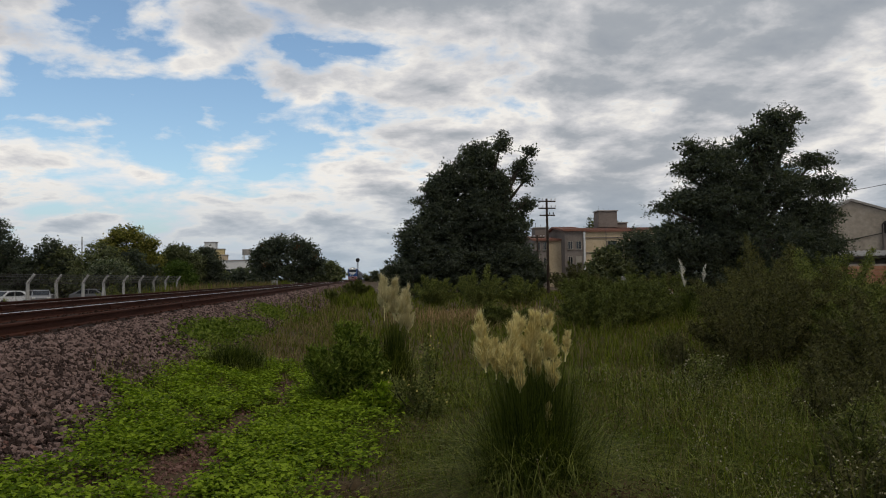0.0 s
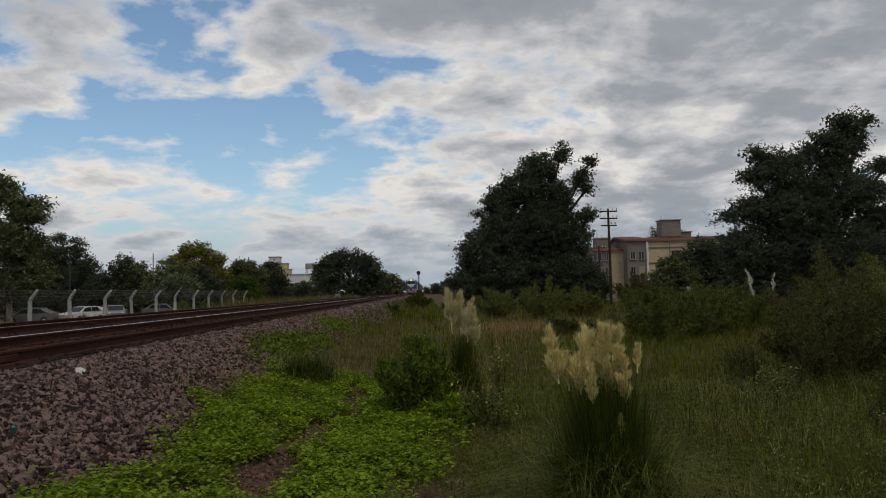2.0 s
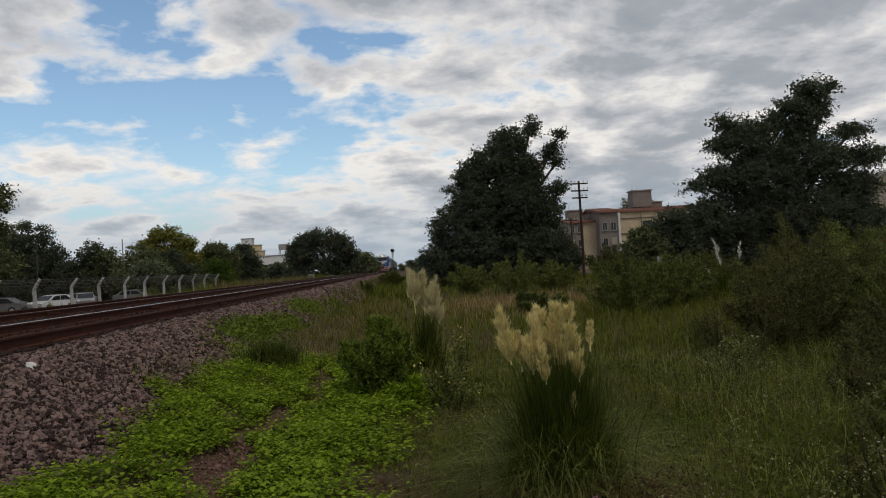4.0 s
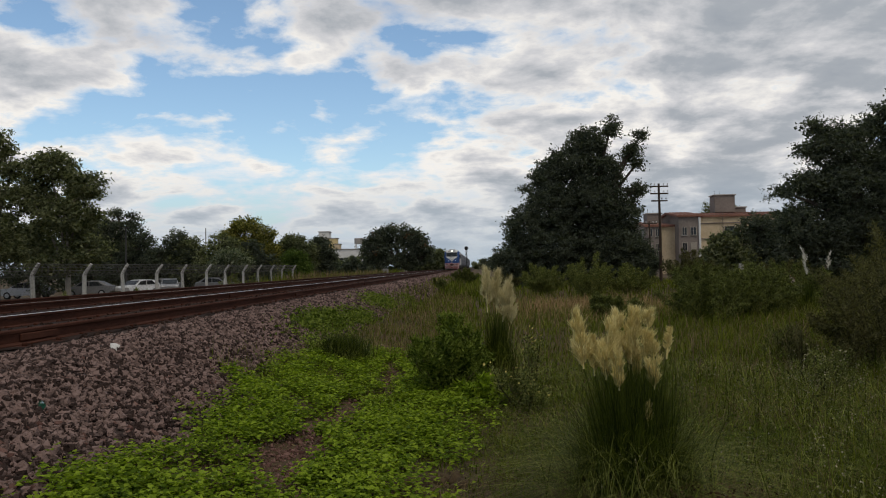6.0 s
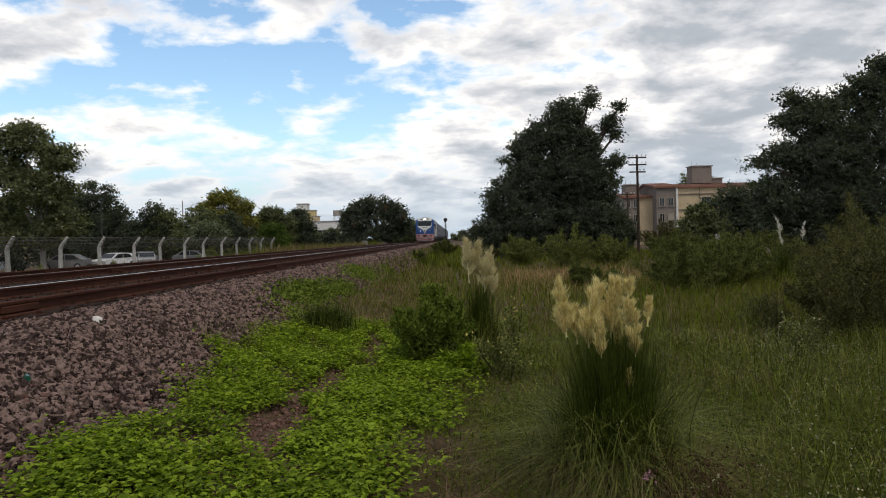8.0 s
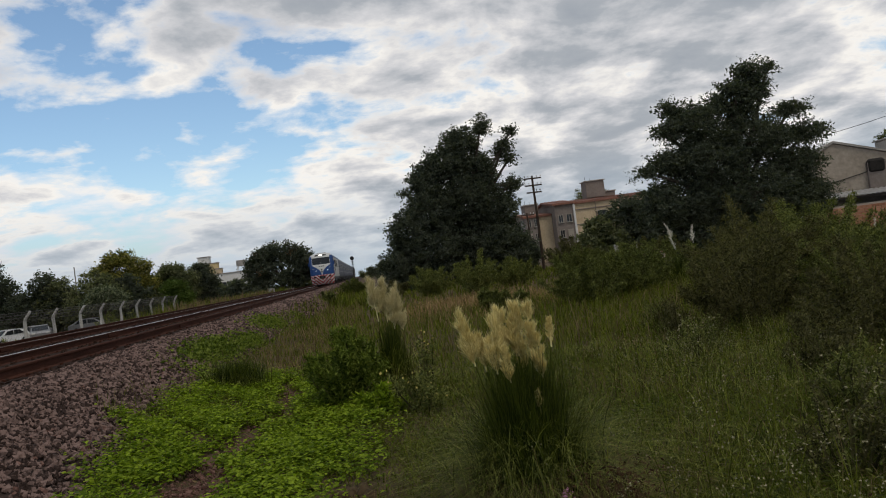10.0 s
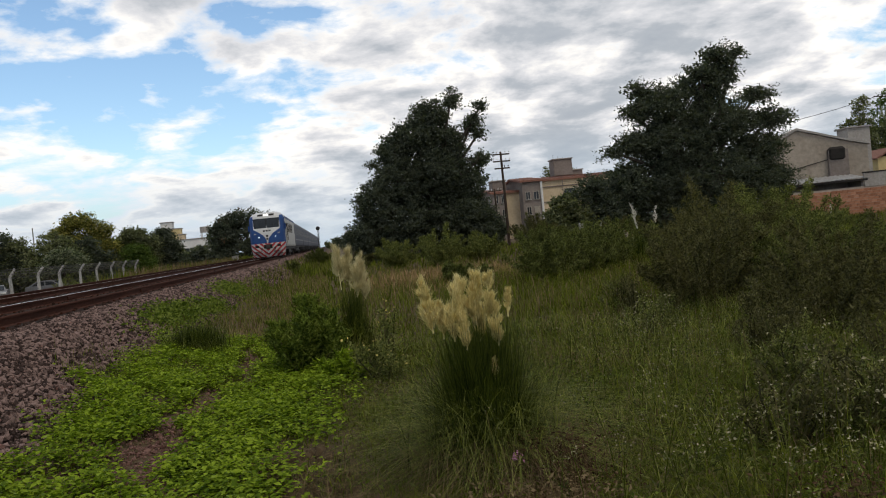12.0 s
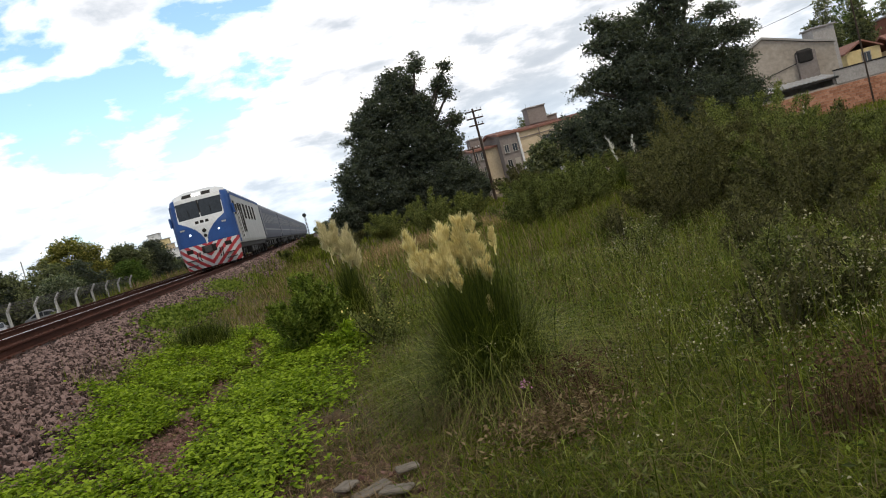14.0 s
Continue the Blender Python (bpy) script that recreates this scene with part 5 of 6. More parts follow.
for x, y, h, w, mt in ((56.4, 71, 10.8, 1.15, "leaf_mid"), (62.5, 84, 13.4, 2.8, "leaf_mid"), (67.5, 86, 14.0, 3.0, "leaf_light"), (72, 86, 11.0, 3.2, "leaf_mid"), (53.0, 74, 7.6, 2.4, "leaf_dark")):
    tree("garden_tree", x, y, [(x, h * 0.88, w * 0.3, h * 0.11), (x - w * 0.3, h * 0.68, w * 0.5, h * 0.16), (x + w * 0.3, h * 0.6, w * 0.6, h * 0.18), (x, h * 0.38, w * 0.8, h * 0.22)], 0.28, 4500, mt, "slender garden tree behind the houses", 0.2, 0.3)


# ---- shrubs and pampas grass ----
def shrub(name, x, y, h, w, mat, label, n=5200, leaf=0.055, upright=0.5, tips=None, category="shrub", stems=30, loose=0.09):
    if y < 30:
        x, y, h, w = x * K, y * K, h * K, w * K
    z0 = float(land(x, y))
    e = base(name, x, y, z0, 0, label, category, "shrubs")
    s = Shape()
    k = max(14, int(stems * w))
    tops = []
    for i in range(k):
        a = rng.uniform(0, 2 * math.pi)
        r = w * math.sqrt(rng.random())
        tip = np.array((r * math.cos(a), r * math.sin(a), h * rng.uniform(0.55, 1.2) * (1 - 0.45 * (r / w) ** 2)))
        root = np.array((tip[0] * 0.25, tip[1] * 0.25, -0.05))
        mid = root * 0.4 + tip * 0.6 + np.array((0, 0, 0.12 * h)) + rng.normal(size=3) * 0.05
        s.tube([root, mid, tip], [0.012, 0.008, 0.003], 3)
        tops.append((root, mid, tip))
    part("branchwork", s, "shrub_dark", e, kind="stuff")
    m = n // k
    pts = []
    for root, mid, tip in tops:
        t = rng.beta(1.7, 1.0, m)[:, None]
        p = (1 - t) ** 2 * root + 2 * t * (1 - t) * mid + t ** 2 * tip
        pts.append(p + rng.normal(size=(m, 3)) * (0.015 + loose * w * (1 - 0.85 * t) * np.array((1, 1, 0.6))))
    p = np.vstack(pts)
    p = p[p[:, 2] > 0.02]
    s = Shape()
    leaves(s, p, leaf, leaf * 0.36, -0.5 * upright, True)
    part("foliage", s, mat, e)
    if tips:
        s = Shape()
        q = np.vstack([tip + rng.normal(size=(5, 3)) * 0.06 for _, _, tip in tops])
        leaves(s, q, 0.03, 0.02)
        part("blossom", s, tips, e, "tiny pale blossoms")
    return e


shrub("upright_bush", -0.38, 10.8, 0.98, 0.6, "bush", "dense green upright bush beside the gravel path", 19000, 0.055, 0.9, None, stems=80, loose=0.12)


def sedge(x, y, h, reach, n, label):
    x, y, h, reach = x * K, y * K, h * K, reach * K
    e = base("sedge_clump", x, y, float(land(x, y)), 0, label, "grass clump", "sedge clumps")
    root = np.c_[rng.normal(size=(n, 2)) * 0.16, np.zeros(n)]
    s = Shape()
    blades(s, root, h * rng.uniform(0.5, 1.05, n), reach * rng.uniform(0.1, 1.0, n), 0.012 * rng.uniform(0.6, 1.2, n), 4, 1.0)
    part("leaf_tuft", s, "blade_dark", e, "stiff dark green blades")
    m = n // 5
    s = Shape()
    blades(s, root[:m], h * rng.uniform(0.4, 0.9, m), reach * rng.uniform(0.7, 1.4, m), 0.009, 5, 1.6)
    part("leaf_fountain", s, "blade", e, "arching lighter green blades")


sedge(-0.05, 11.4, 0.75, 0.5, 900, "dark green grass clump below the faded plumes")
sedge(-2.25, 13.1, 0.52, 0.42, 1900, "small green grass tuft at the foot of the ballast")
shrub("leafy_weed", 0.12, 9.9, 0.35, 0.4, "clover", "bright leafy weed at the foot of the bush", 1500, 0.07, 0.2)
shrub("leafy_weed", 0.62, 9.4, 0.75, 0.5, "shrub_pale", "pale flowering weed clump", 2400, 0.045, 0.6, "flower_yellow")
for x, y, h, w, mt in ((7.3, 13.8, 2.05, 1.6, "shrub_dark"), (6.2, 12.3, 1.5, 1.2, "shrub_dark"), (9.4, 13.4, 1.15, 1.4, "shrub"), (9.7, 15.8, 2.1, 1.6, "shrub_pale"), (8.9, 17.0, 2.0, 1.6, "shrub_dark"), (12.6, 14.4, 0.8, 1.5, "shrub"), (5.9, 8.8, 1.15, 0.9, "shrub_dark"), (6.9, 10.0, 1.4, 1.1, "shrub_dark"), (14.8, 16.5, 0.75, 1.7, "shrub_pale"), (7.9, 11.7, 1.55, 1.4, "shrub"), (10.4, 12.2, 0.8, 1.1, "shrub_dark"), (11.9, 20.0, 2.1, 1.8, "shrub"), (16.5, 21, 0.7, 2.0, "shrub"), (6.4, 22.5, 1.5, 1.5, "shrub"), (8.0, 23.5, 1.6, 1.4, "shrub"), (4.2, 25.0, 0.8, 1.1, "shrub"), (10.4, 26.5, 1.7, 1.6, "shrub"), (14.0, 27, 1.9, 1.8, "shrub_dark"), (17.5, 30, 2.0, 2.0, "shrub"), (11.5, 33, 1.5, 1.6, "shrub"), (5.6, 40, 2.05, 1.6, "shrub_pale"), (3.6, 45, 1.6, 1.6, "shrub_pale"), (8.2, 43, 1.5, 1.5, "shrub_pale"), (13.6, 51, 2.3, 1.9, "shrub_dark"), (11.4, 40, 1.5, 1.6, "shrub"), (1.6, 50, 1.1, 1.2, "shrub_dark"), (20.5, 33, 1.5, 1.8, "shrub_dark"), (13.5, 48, 1.6, 1.8, "shrub"), (17.5, 46, 1.8, 1.8, "shrub_dark"), (24.5, 36, 0.8, 1.8, "shrub"), (-1.2, 70, 1.4, 1.3, "shrub"), (-2.4, 46, 0.7, 0.8, "shrub"), (19, 19, 0.6, 1.6, "shrub"), (25, 24, 0.5, 1.6, "shrub_pale")):
    shrub("meadow_shrub", x, y, h, w, mt, {"shrub": "mid-green wispy shrub in tall grass", "shrub_dark": "dark dense shrub in tall grass", "shrub_pale": "pale green wispy shrub with fine leaves"}[mt], int(8500 + 6500 * w), 0.031 + 0.0015 * y, 0.8)
wg = np.random.default_rng(21)
for k in range(44):
    y = 4.9 + 9 * wg.random() ** 1.2
    x = 1.9 + (0.25 + 0.62 * wg.random()) * y * 0.9
    if x > 0.85 * y + 1.5:
        continue
    mt = ("shrub_pale", "shrub", "shrub_dark", "shrub_dark")[k % 4]
    shrub("meadow_weed", x, y, 0.32 + 0.42 * wg.random(), 0.22 + 0.25 * wg.random(), mt, {"shrub_pale": "pale wispy weed in the meadow", "shrub": "mid-green weed in the meadow", "shrub_dark": "dark green weed in the meadow"}[mt], 1500, 0.034, 0.8, "flower" if k % 4 == 0 else None, "weed")
for x, y in ((38.5, 44.5), (40.6, 45.2), (42.5, 44.6)):
    shrub("garden_shrub", x, y, 1.7, 1.2, "shrub_dark", "dark spiky garden shrub near the wall", 3000, 0.3, 0.9)


def plume_shape(length, n=520, spread=0.055, lean=0.0):
    """A feathery flame-shaped plume on a stalk; its foot is at the origin."""
    s = Shape()
    s.tube([(0, 0, -0.01), (0, 0, 0), (lean * 0.4, 0, length * 0.6), (lean, 0, length * 0.97)], [0.006, 0.005, 0.004, 0.001], 5)
    # tassels that rise along the stalk, each clothed in fine hairs that point up and out
    m = 20
    bt = np.sort(rng.random(m)) * 0.86
    baz = rng.uniform(0, 2 * np.pi, m)
    i = rng.integers(0, m, n)
    t = np.clip(bt[i] + rng.normal(size=n) * 0.03, 0, 0.9)
    env = spread * np.clip(t / 0.22, 0.25, 1) ** 0.7 * np.clip(1.06 - t, 0, 1) ** 0.75
    az = baz[i] + rng.normal(size=n) * 0.38
    out = np.c_[np.cos(az), np.sin(az), np.zeros(n)]
    near = rng.random(n) ** 0.8
    root = np.c_[lean * t ** 1.6, np.zeros(n), t * length] + out * (env * near * 0.8)[:, None] + np.c_[np.zeros(n), np.zeros(n), near * 0.10 * length]
    hair = length * rng.uniform(0.05, 0.15, n)
    way = out * rng.uniform(0.0, 0.75, n)[:, None] + rng.normal(size=(n, 3)) * 0.22 + np.array((0.5 * lean / max(length, 0.01), 0, 1.0))
    tip = root + way * hair[:, None]
    side = np.cross(way, rng.normal(size=(n, 3)))
    side /= np.linalg.norm(side, axis=1)[:, None] + 1e-9
    w = rng.uniform(0.0012, 0.003, n)[:, None]
    k = np.arange(n)[:, None] * 3
    s.add(np.stack([root - side * w, tip, root + side * w], 1).reshape(-1, 3), np.hstack([k, k + 1, k + 2]))
    return s


PLUMES = []


def pampas(x, y, plumes, h, reach, n, label, mat="plume", wide=0.012, thick=0.75):
    """A clump at (x, y); each plume: x, y, height of its tip, length, half width, lean."""
    z0 = float(land(x, y))
    e = base("pampas_grass", x, y, z0, 0, label, "grass clump", "pampas grass")
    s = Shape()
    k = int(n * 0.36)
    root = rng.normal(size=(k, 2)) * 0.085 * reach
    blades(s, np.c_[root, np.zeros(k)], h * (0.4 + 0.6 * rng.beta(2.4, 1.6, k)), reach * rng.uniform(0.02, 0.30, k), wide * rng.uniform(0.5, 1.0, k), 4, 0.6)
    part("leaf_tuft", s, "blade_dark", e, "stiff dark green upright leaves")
    s = Shape()
    k = int(n * 0.27)
    root = rng.normal(size=(k, 2)) * 0.16 * reach
    blades(s, np.c_[root, np.zeros(k)], h * rng.uniform(0.35, 0.92, k), reach * (0.4 + 0.75 * rng.beta(1.6, 1.6, k)), wide * rng.uniform(0.45, 0.95, k), 7, 1.5)
    part("leaf_fountain", s, "blade", e, "long fine arching leaves hanging to the ground")
    # fills the heart of the clump, with the shade there put into leaf colour
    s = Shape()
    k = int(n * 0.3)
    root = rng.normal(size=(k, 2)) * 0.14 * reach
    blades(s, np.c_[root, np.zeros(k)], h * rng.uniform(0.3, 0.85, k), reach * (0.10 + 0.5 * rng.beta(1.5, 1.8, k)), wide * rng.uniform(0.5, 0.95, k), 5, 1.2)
    part("leaf_arch", s, "blade_dark", e, "arching leaves coloured dark for the shade in the heart of the clump")
    s = Shape()
    k = int(n * 0.2)
    blades(s, np.c_[rng.normal(size=(k, 2)) * 0.2 * reach, np.zeros(k)], h * rng.uniform(0.2, 0.6, k), reach * rng.uniform(0.5, 1.2, k), wide * 0.5, 5, 1.4)
    part("leaf_skirt", s, "straw", e, "dry straw-coloured skirt of old leaves")
    for px, py, tip, length, spread, lean in plumes:
        foot = tip - length
        st = Shape()
        st.tube([(px * 0.25, py * 0.3, 0), (px * 0.62, py * 0.7, foot * 0.55), (px, py, foot)], [0.007, 0.005, 0.004], 5)
        part("stalk", st, "blade_dark", e)
        ob = part("plume", plume_shape(length, int((1800 + 11000 * length) * thick), spread * 1.3, lean), mat, e, "cream feathery seed plume")
        ob.location = (px, py, foot)
        PLUMES.append((ob, px, py, foot))
    return e


pampas(0.90, 4.62, [(-0.27, 0.0, 1.20, 0.33, 0.060, -0.07), (-0.20, 0.06, 1.06, 0.24, 0.045, -0.03), (-0.15, -0.03, 1.17, 0.36, 0.062, 0.03), (-0.085, 0.05, 1.19, 0.34, 0.058, 0.02), (-0.09, -0.09, 0.98, 0.22, 0.042, -0.01), (0.0, 0.03, 1.20, 0.31, 0.062, 0.03), (0.065, -0.04, 1.19, 0.28, 0.050, 0.03), (0.03, 0.08, 1.02, 0.24, 0.042, 0.01), (0.105, -0.07, 1.03, 0.27, 0.052, 0.0), (0.195, 0.0, 1.09, 0.17, 0.026, 0.02), (0.055, -0.14, 0.70, 0.13, 0.022, 0.0)], 1.0, 0.95, 9500, "large pampas grass clump with cream plumes in the meadow", wide=0.010)
pampas(0.27, 9.5, [(-0.13, 0, 1.42, 0.52, 0.085, -0.03), (-0.02, 0.08, 1.41, 0.54, 0.09, 0.0), (0.05, -0.06, 1.25, 0.46, 0.08, 0.02), (0.12, 0.02, 1.32, 0.46, 0.07, 0.02), (0.15, -0.05, 1.08, 0.32, 0.07, 0.03)], 0.98, 0.6, 2400, "smaller pampas grass clump with faded plumes", "plume_faded", 0.012, 0.5)
pampas(9.9 * K, 24.2 * K, [(0, 0, 1.85, 0.75, 0.07, -0.16)], 1.0, 0.7, 700, "distant pampas grass with a white plume", "plume_white", 0.03, 0.07)
pampas(10.7 * K, 24.6 * K, [(0, 0, 1.7, 0.5, 0.06, 0.09)], 1.0, 0.7, 500, "distant pampas grass with a pale plume among shrubs", "plume_white", 0.03, 0.07)
pampas(14.2 * K, 20.5 * K, [(0, 0, 1.3, 0.28, 0.05, 0.0)], 1.1, 0.6, 500, "pale grass clump among shrubs", "plume_white", 0.03, 0.07)


# ---- grass, ground cover, weeds ----
def on_land(x, y):
    return np.c_[x, y, land(x, y) - 0.01]


def bare(x, y):
    """1 where the soil or the gravel path lies open."""
    path = np.exp(-((x - (-1.55 + 0.05 * (y - 7) + 0.12 * np.sin(y * 1.3) + 0.1 * np.sin(y * 3.7))) / (0.13 + 0.05 * np.sin(y * 2.3))) ** 2) * smooth_step(5.2, 6.4, y) * (1 - smooth_step(13, 17, y))
    patch = np.exp(-(((x + 1.65) / 0.32) ** 2 + ((y - 6.9) / 0.55) ** 2))
    hole = np.exp(-(((x + 0.35) / 0.34) ** 2 + ((y - 6.3) / 0.35) ** 2))
    foot = np.exp(-(((x - 0.05) / 0.55) ** 2 + ((y - 4.5) / 0.7) ** 2))
    return np.clip(path + patch + hole + foot, 0, 1)


EDGE_SLOPE = -0.055


def ground_cover():
    n = 54000
    x, y = rng.uniform(-3.9, 0.35, n), np.where(rng.random(n) < 0.2, rng.uniform(-6, 3.6, n), 3.4 + 11 * rng.random(n) ** 1.5)
    edge = -2.5 + 0.16 * np.sin(y * 1.1) + 0.14 * np.sin(y * 2.9 + 1) + EDGE_SLOPE * (y - 5)
    ok = (x > edge + 0.5 * rng.normal(size=n) * 0.25) & (rng.random(n) > 1.25 * bare(x, y)) & (x < -0.55 + 0.13 * (y - 5) + 0.22 * rng.normal(size=n)) & (bumps(x, y, 3.0, 0.4) > -0.42 + 0.25 * rng.normal(size=n)) & (bumps(x, y, 1.2, 4.4) > -0.75 + 0.15 * rng.normal(size=n))
    x, y = K * x[ok], K * y[ok]
    z = np.where(x < -2.0, np.maximum(land(x, y), bed(x, y)), land(x, y))
    h = 0.03 + 0.10 * rng.random(len(x)) + 0.04 * bumps(x, y, 2.2, 2.0)
    p = np.c_[x, y, z + h]
    s = Shape()
    for k in range(4):
        q = p + rng.normal(size=p.shape) * np.array((0.03, 0.03, 0.018))
        az = rng.uniform(0, 2 * np.pi, len(q))
        tilt = rng.uniform(-0.35, 0.5, len(q))
        a = np.c_[np.cos(az) * np.cos(tilt), np.sin(az) * np.cos(tilt), np.sin(tilt)]
        b = np.c_[-np.sin(az), np.cos(az), rng.uniform(-0.3, 0.3, len(q))]
        ln = rng.uniform(0.026, 0.056, len(q))[:, None]
        mid = q + a * ln * 0.5 + np.array((0, 0, 0.006))
        v = np.stack([q, mid + b * ln * 0.38, q + a * ln, mid - b * ln * 0.38], 1)
        i = np.arange(len(q))[:, None] * 4
        s.add(v.reshape(-1, 3), np.hstack([i, i + 1, i + 2, i + 3]))
    tagged(part("ground_cover", s, "clover"), "bright green low leafy ground cover beside the ballast", "ground cover", kind="stuff")
    s = Shape()
    blades(s, np.c_[x, y, z][::2], 0.10, 0.03, 0.006, 1)
    tagged(part("ground_cover_stems", s, "grass"), "thin green stems of the ground cover", "ground cover", kind="stuff")
    # creeping greens on the ballast shoulder
    for cx, cy, r, nn in ((-3.3, 27, 0.8, 2600), (-3.3, 17.0, 0.7, 3000), (-3.1, 20.5, 0.6, 1600), (-2.9, 33, 0.7, 900)):
        x, y = K * (cx + rng.normal(size=nn) * r * 0.35), K * (cy + rng.normal(size=nn) * r * 1.6)
        s = Shape()
        leaves(s, np.c_[x, y, np.maximum(bed(x, y), land(x, y)) + rng.random(nn) * 0.12], 0.075, 0.045)
        tagged(part("creeping_weed", s, "bush"), "fresh green creeping weed on the ballast shoulder", "weed", kind="stuff")


ground_cover()


def grass(name, n, xr, yr, h, w, mat, label, power=1.4, seg=2, mask=None, lean=0.5, high=None):
    x, y = rng.uniform(*xr, n), yr[0] + (yr[1] - yr[0]) * rng.random(n) ** power
    ok = np.ones(n, bool) if mask is None else rng.random(n) < mask(x, y)
    x, y = K * x[ok], K * y[ok]
    z = np.where((x < -1.9) & (x > -13.0), np.maximum(land(x, y), bed(x, y)), land(x, y)) - 0.01
    hh = h * rng.uniform(0.5, 1.2, len(x)) * (1 + 0.35 * bumps(x, y, 1.1, 5.0))
    if high is not None:
        hh = hh * high(x, y)
    s = Shape()
    blades(s, np.c_[x, y, z], hh, hh * lean * rng.uniform(0.2, 1.5, len(x)), w * (0.6 + 0.8 * rng.random(len(x))) * (1 + 0.06 * y), seg, 1.1)
    return tagged(part(name, s, mat), label, "grass", kind="stuff")


def meadow_mask(x, y):
    return np.clip(smooth_step(-0.9, 0.9, x + 0.09 * (y - 6)) * (1 - 0.93 * bare(x, y)), 0, 1)


def tall(x, y):
    return 0.55 + 0.6 * smooth_step(1.0, 4.0, x) + 0.25 * smooth_step(8, 20, y)


grass("meadow_grass", 105000, (-1.5, 11), (1.0, 12), 0.22, 0.006, "grass", "tangled green meadow grass", 1.0, 2, meadow_mask, 1.7, tall)
grass("trodden_grass", 34000, (-2.4, 11), (-9, 2.2), 0.16, 0.014, "grass", "short trodden grass round the standing place", 1.0, 1, lambda x, y: smooth_step(-2.6, -1.4, x), 1.2)
grass("matted_grass", 52000, (0.2, 6.5), (2.0, 8.2), 0.17, 0.0055, "grass", "matted lower grass lying flat in the meadow", 1.0, 2, meadow_mask, 2.3)
grass("matted_grass_beyond", 30000, (-0.4, 9.5), (7.6, 17), 0.17, 0.008, "grass", "matted grass between the clumps", 1.0, 1, lambda x, y: smooth_step(-0.5, 0.4, x), 1.9)
grass("fresh_grass", 9000, (1.0, 8), (2.4, 9), 0.27, 0.0045, "bush", "fresh green blades in patches of the meadow", 1.0, 2, lambda x, y: meadow_mask(x, y) * (bumps(x, y, 1.1, 9.0) > 0.05), 1.3, tall)
grass("brown_grass", 15000, (-0.6, 11), (2.4, 13), 0.24, 0.005, "straw", "patches of withered brown grass in the meadow", 1.0, 3, lambda x, y: meadow_mask(x, y) * (bumps(x, y, 0.8, 6.0) > 0.12), 1.5, tall)


def meadow_leaves():
    for mat, n, seed, label in (("shrub", 15000, 1.0, "low broad-leaved weeds in the meadow"), ("shrub_pale", 8000, 3.3, "pale small-leaved weeds in the meadow"), ("bush", 8000, 5.2, "fresh green creeping weeds in the meadow")):
        x, y = rng.uniform(-0.4, 10.5, n), rng.uniform(1.6, 13, n)
        ok = (rng.random(n) < meadow_mask(x, y)) & (bumps(x, y, 1.3, seed) > -0.05 + 0.25 * rng.normal(size=n))
        x, y = K * x[ok], K * y[ok]
        z = land(x, y) + (0.03 + 0.20 * rng.random(len(x)) ** 1.3) * tall(x, y)
        s = Shape()
        leaves(s, np.c_[x, y, z], 0.042, 0.015)
        leaves(s, np.c_[x, y, z] + rng.normal(size=(len(x), 3)) * 0.03, 0.036, 0.012)
        tagged(part("meadow_leaves", s, mat), label, "weed", kind="stuff")
    n = 420
    x, y = K * rng.uniform(1.2, 10, n), K * rng.uniform(3.0, 12, n)
    s = Shape()
    leaves(s, np.c_[x, y, land(x, y) + (0.12 + 0.2 * rng.random(n)) * tall(x, y)], 0.014, 0.010)
    tagged(part("seed_heads", s, "flower"), "tiny pale seed heads over the grass", "weed", kind="stuff")


meadow_leaves()
grass("tall_meadow_blades", 22000, (0.6, 10.5), (2.2, 13), 0.38, 0.0045, "blade", "long thin meadow blades bending over the grass", 1.0, 3, lambda x, y: meadow_mask(x, y) * np.clip(0.45 + 0.9 * bumps(x, y, 1.0, 8.0), 0.04, 1), 0.95, tall)
grass("meadow_grass_beyond", 38000, (-1.5, 22), (11, 28), 0.34, 0.009, "grass", "taller meadow grass between the shrubs", 1.0, 2, meadow_mask, 0.9, tall)
grass("far_grass", 34000, (-3.5, 60), (26, 90), 0.42, 0.014, "grass", "rough grass at the far side of the meadow", 1.2, 1, None, 0.5)
grass("dry_stalks", 5200, (-0.8, 8), (3.2, 16), 0.30, 0.004, "straw", "scattered dry straw stalks", 1.2, 3, lambda x, y: smooth_step(-0.6, 0.6, x) * 0.9, 0.9, tall)
grass("trampled_straw", 9000, (-1.1, 1.4), (3.4, 6.4), 0.10, 0.005, "straw", "flattened dry straw on the bare soil", 1.0, 3, lambda x, y: np.exp(-(((x - 0.05) / 0.75) ** 2 + ((y - 4.9) / 1.1) ** 2)), 2.6)
grass("rust_grass", 20000, (0.6, 9.0), (22, 42), 0.42, 0.010, "rusty_grass", "patch of rust-brown seeding grass", 1.0, 2, lambda x, y: np.exp(-(((x - 4.8) / 2.6) ** 2 + ((y - 31) / 7.0) ** 2)) * np.clip(0.8 + 0.6 * bumps(x, y, 0.9, 3.0), 0.1, 1), 0.7)
grass("shoulder_grass", 30000, (-3.7, -0.4), (10, 60), 0.15, 0.006, "grass", "sparse weeds on the ballast shoulder", 1.5, 2, lambda x, y: (0.04 + 0.96 * smooth_step(-3.6, -2.2, x - 0.25 * bumps(x, y, 1.2, 2.0))) * (1 - 0.9 * bare(x, y)), 0.6)
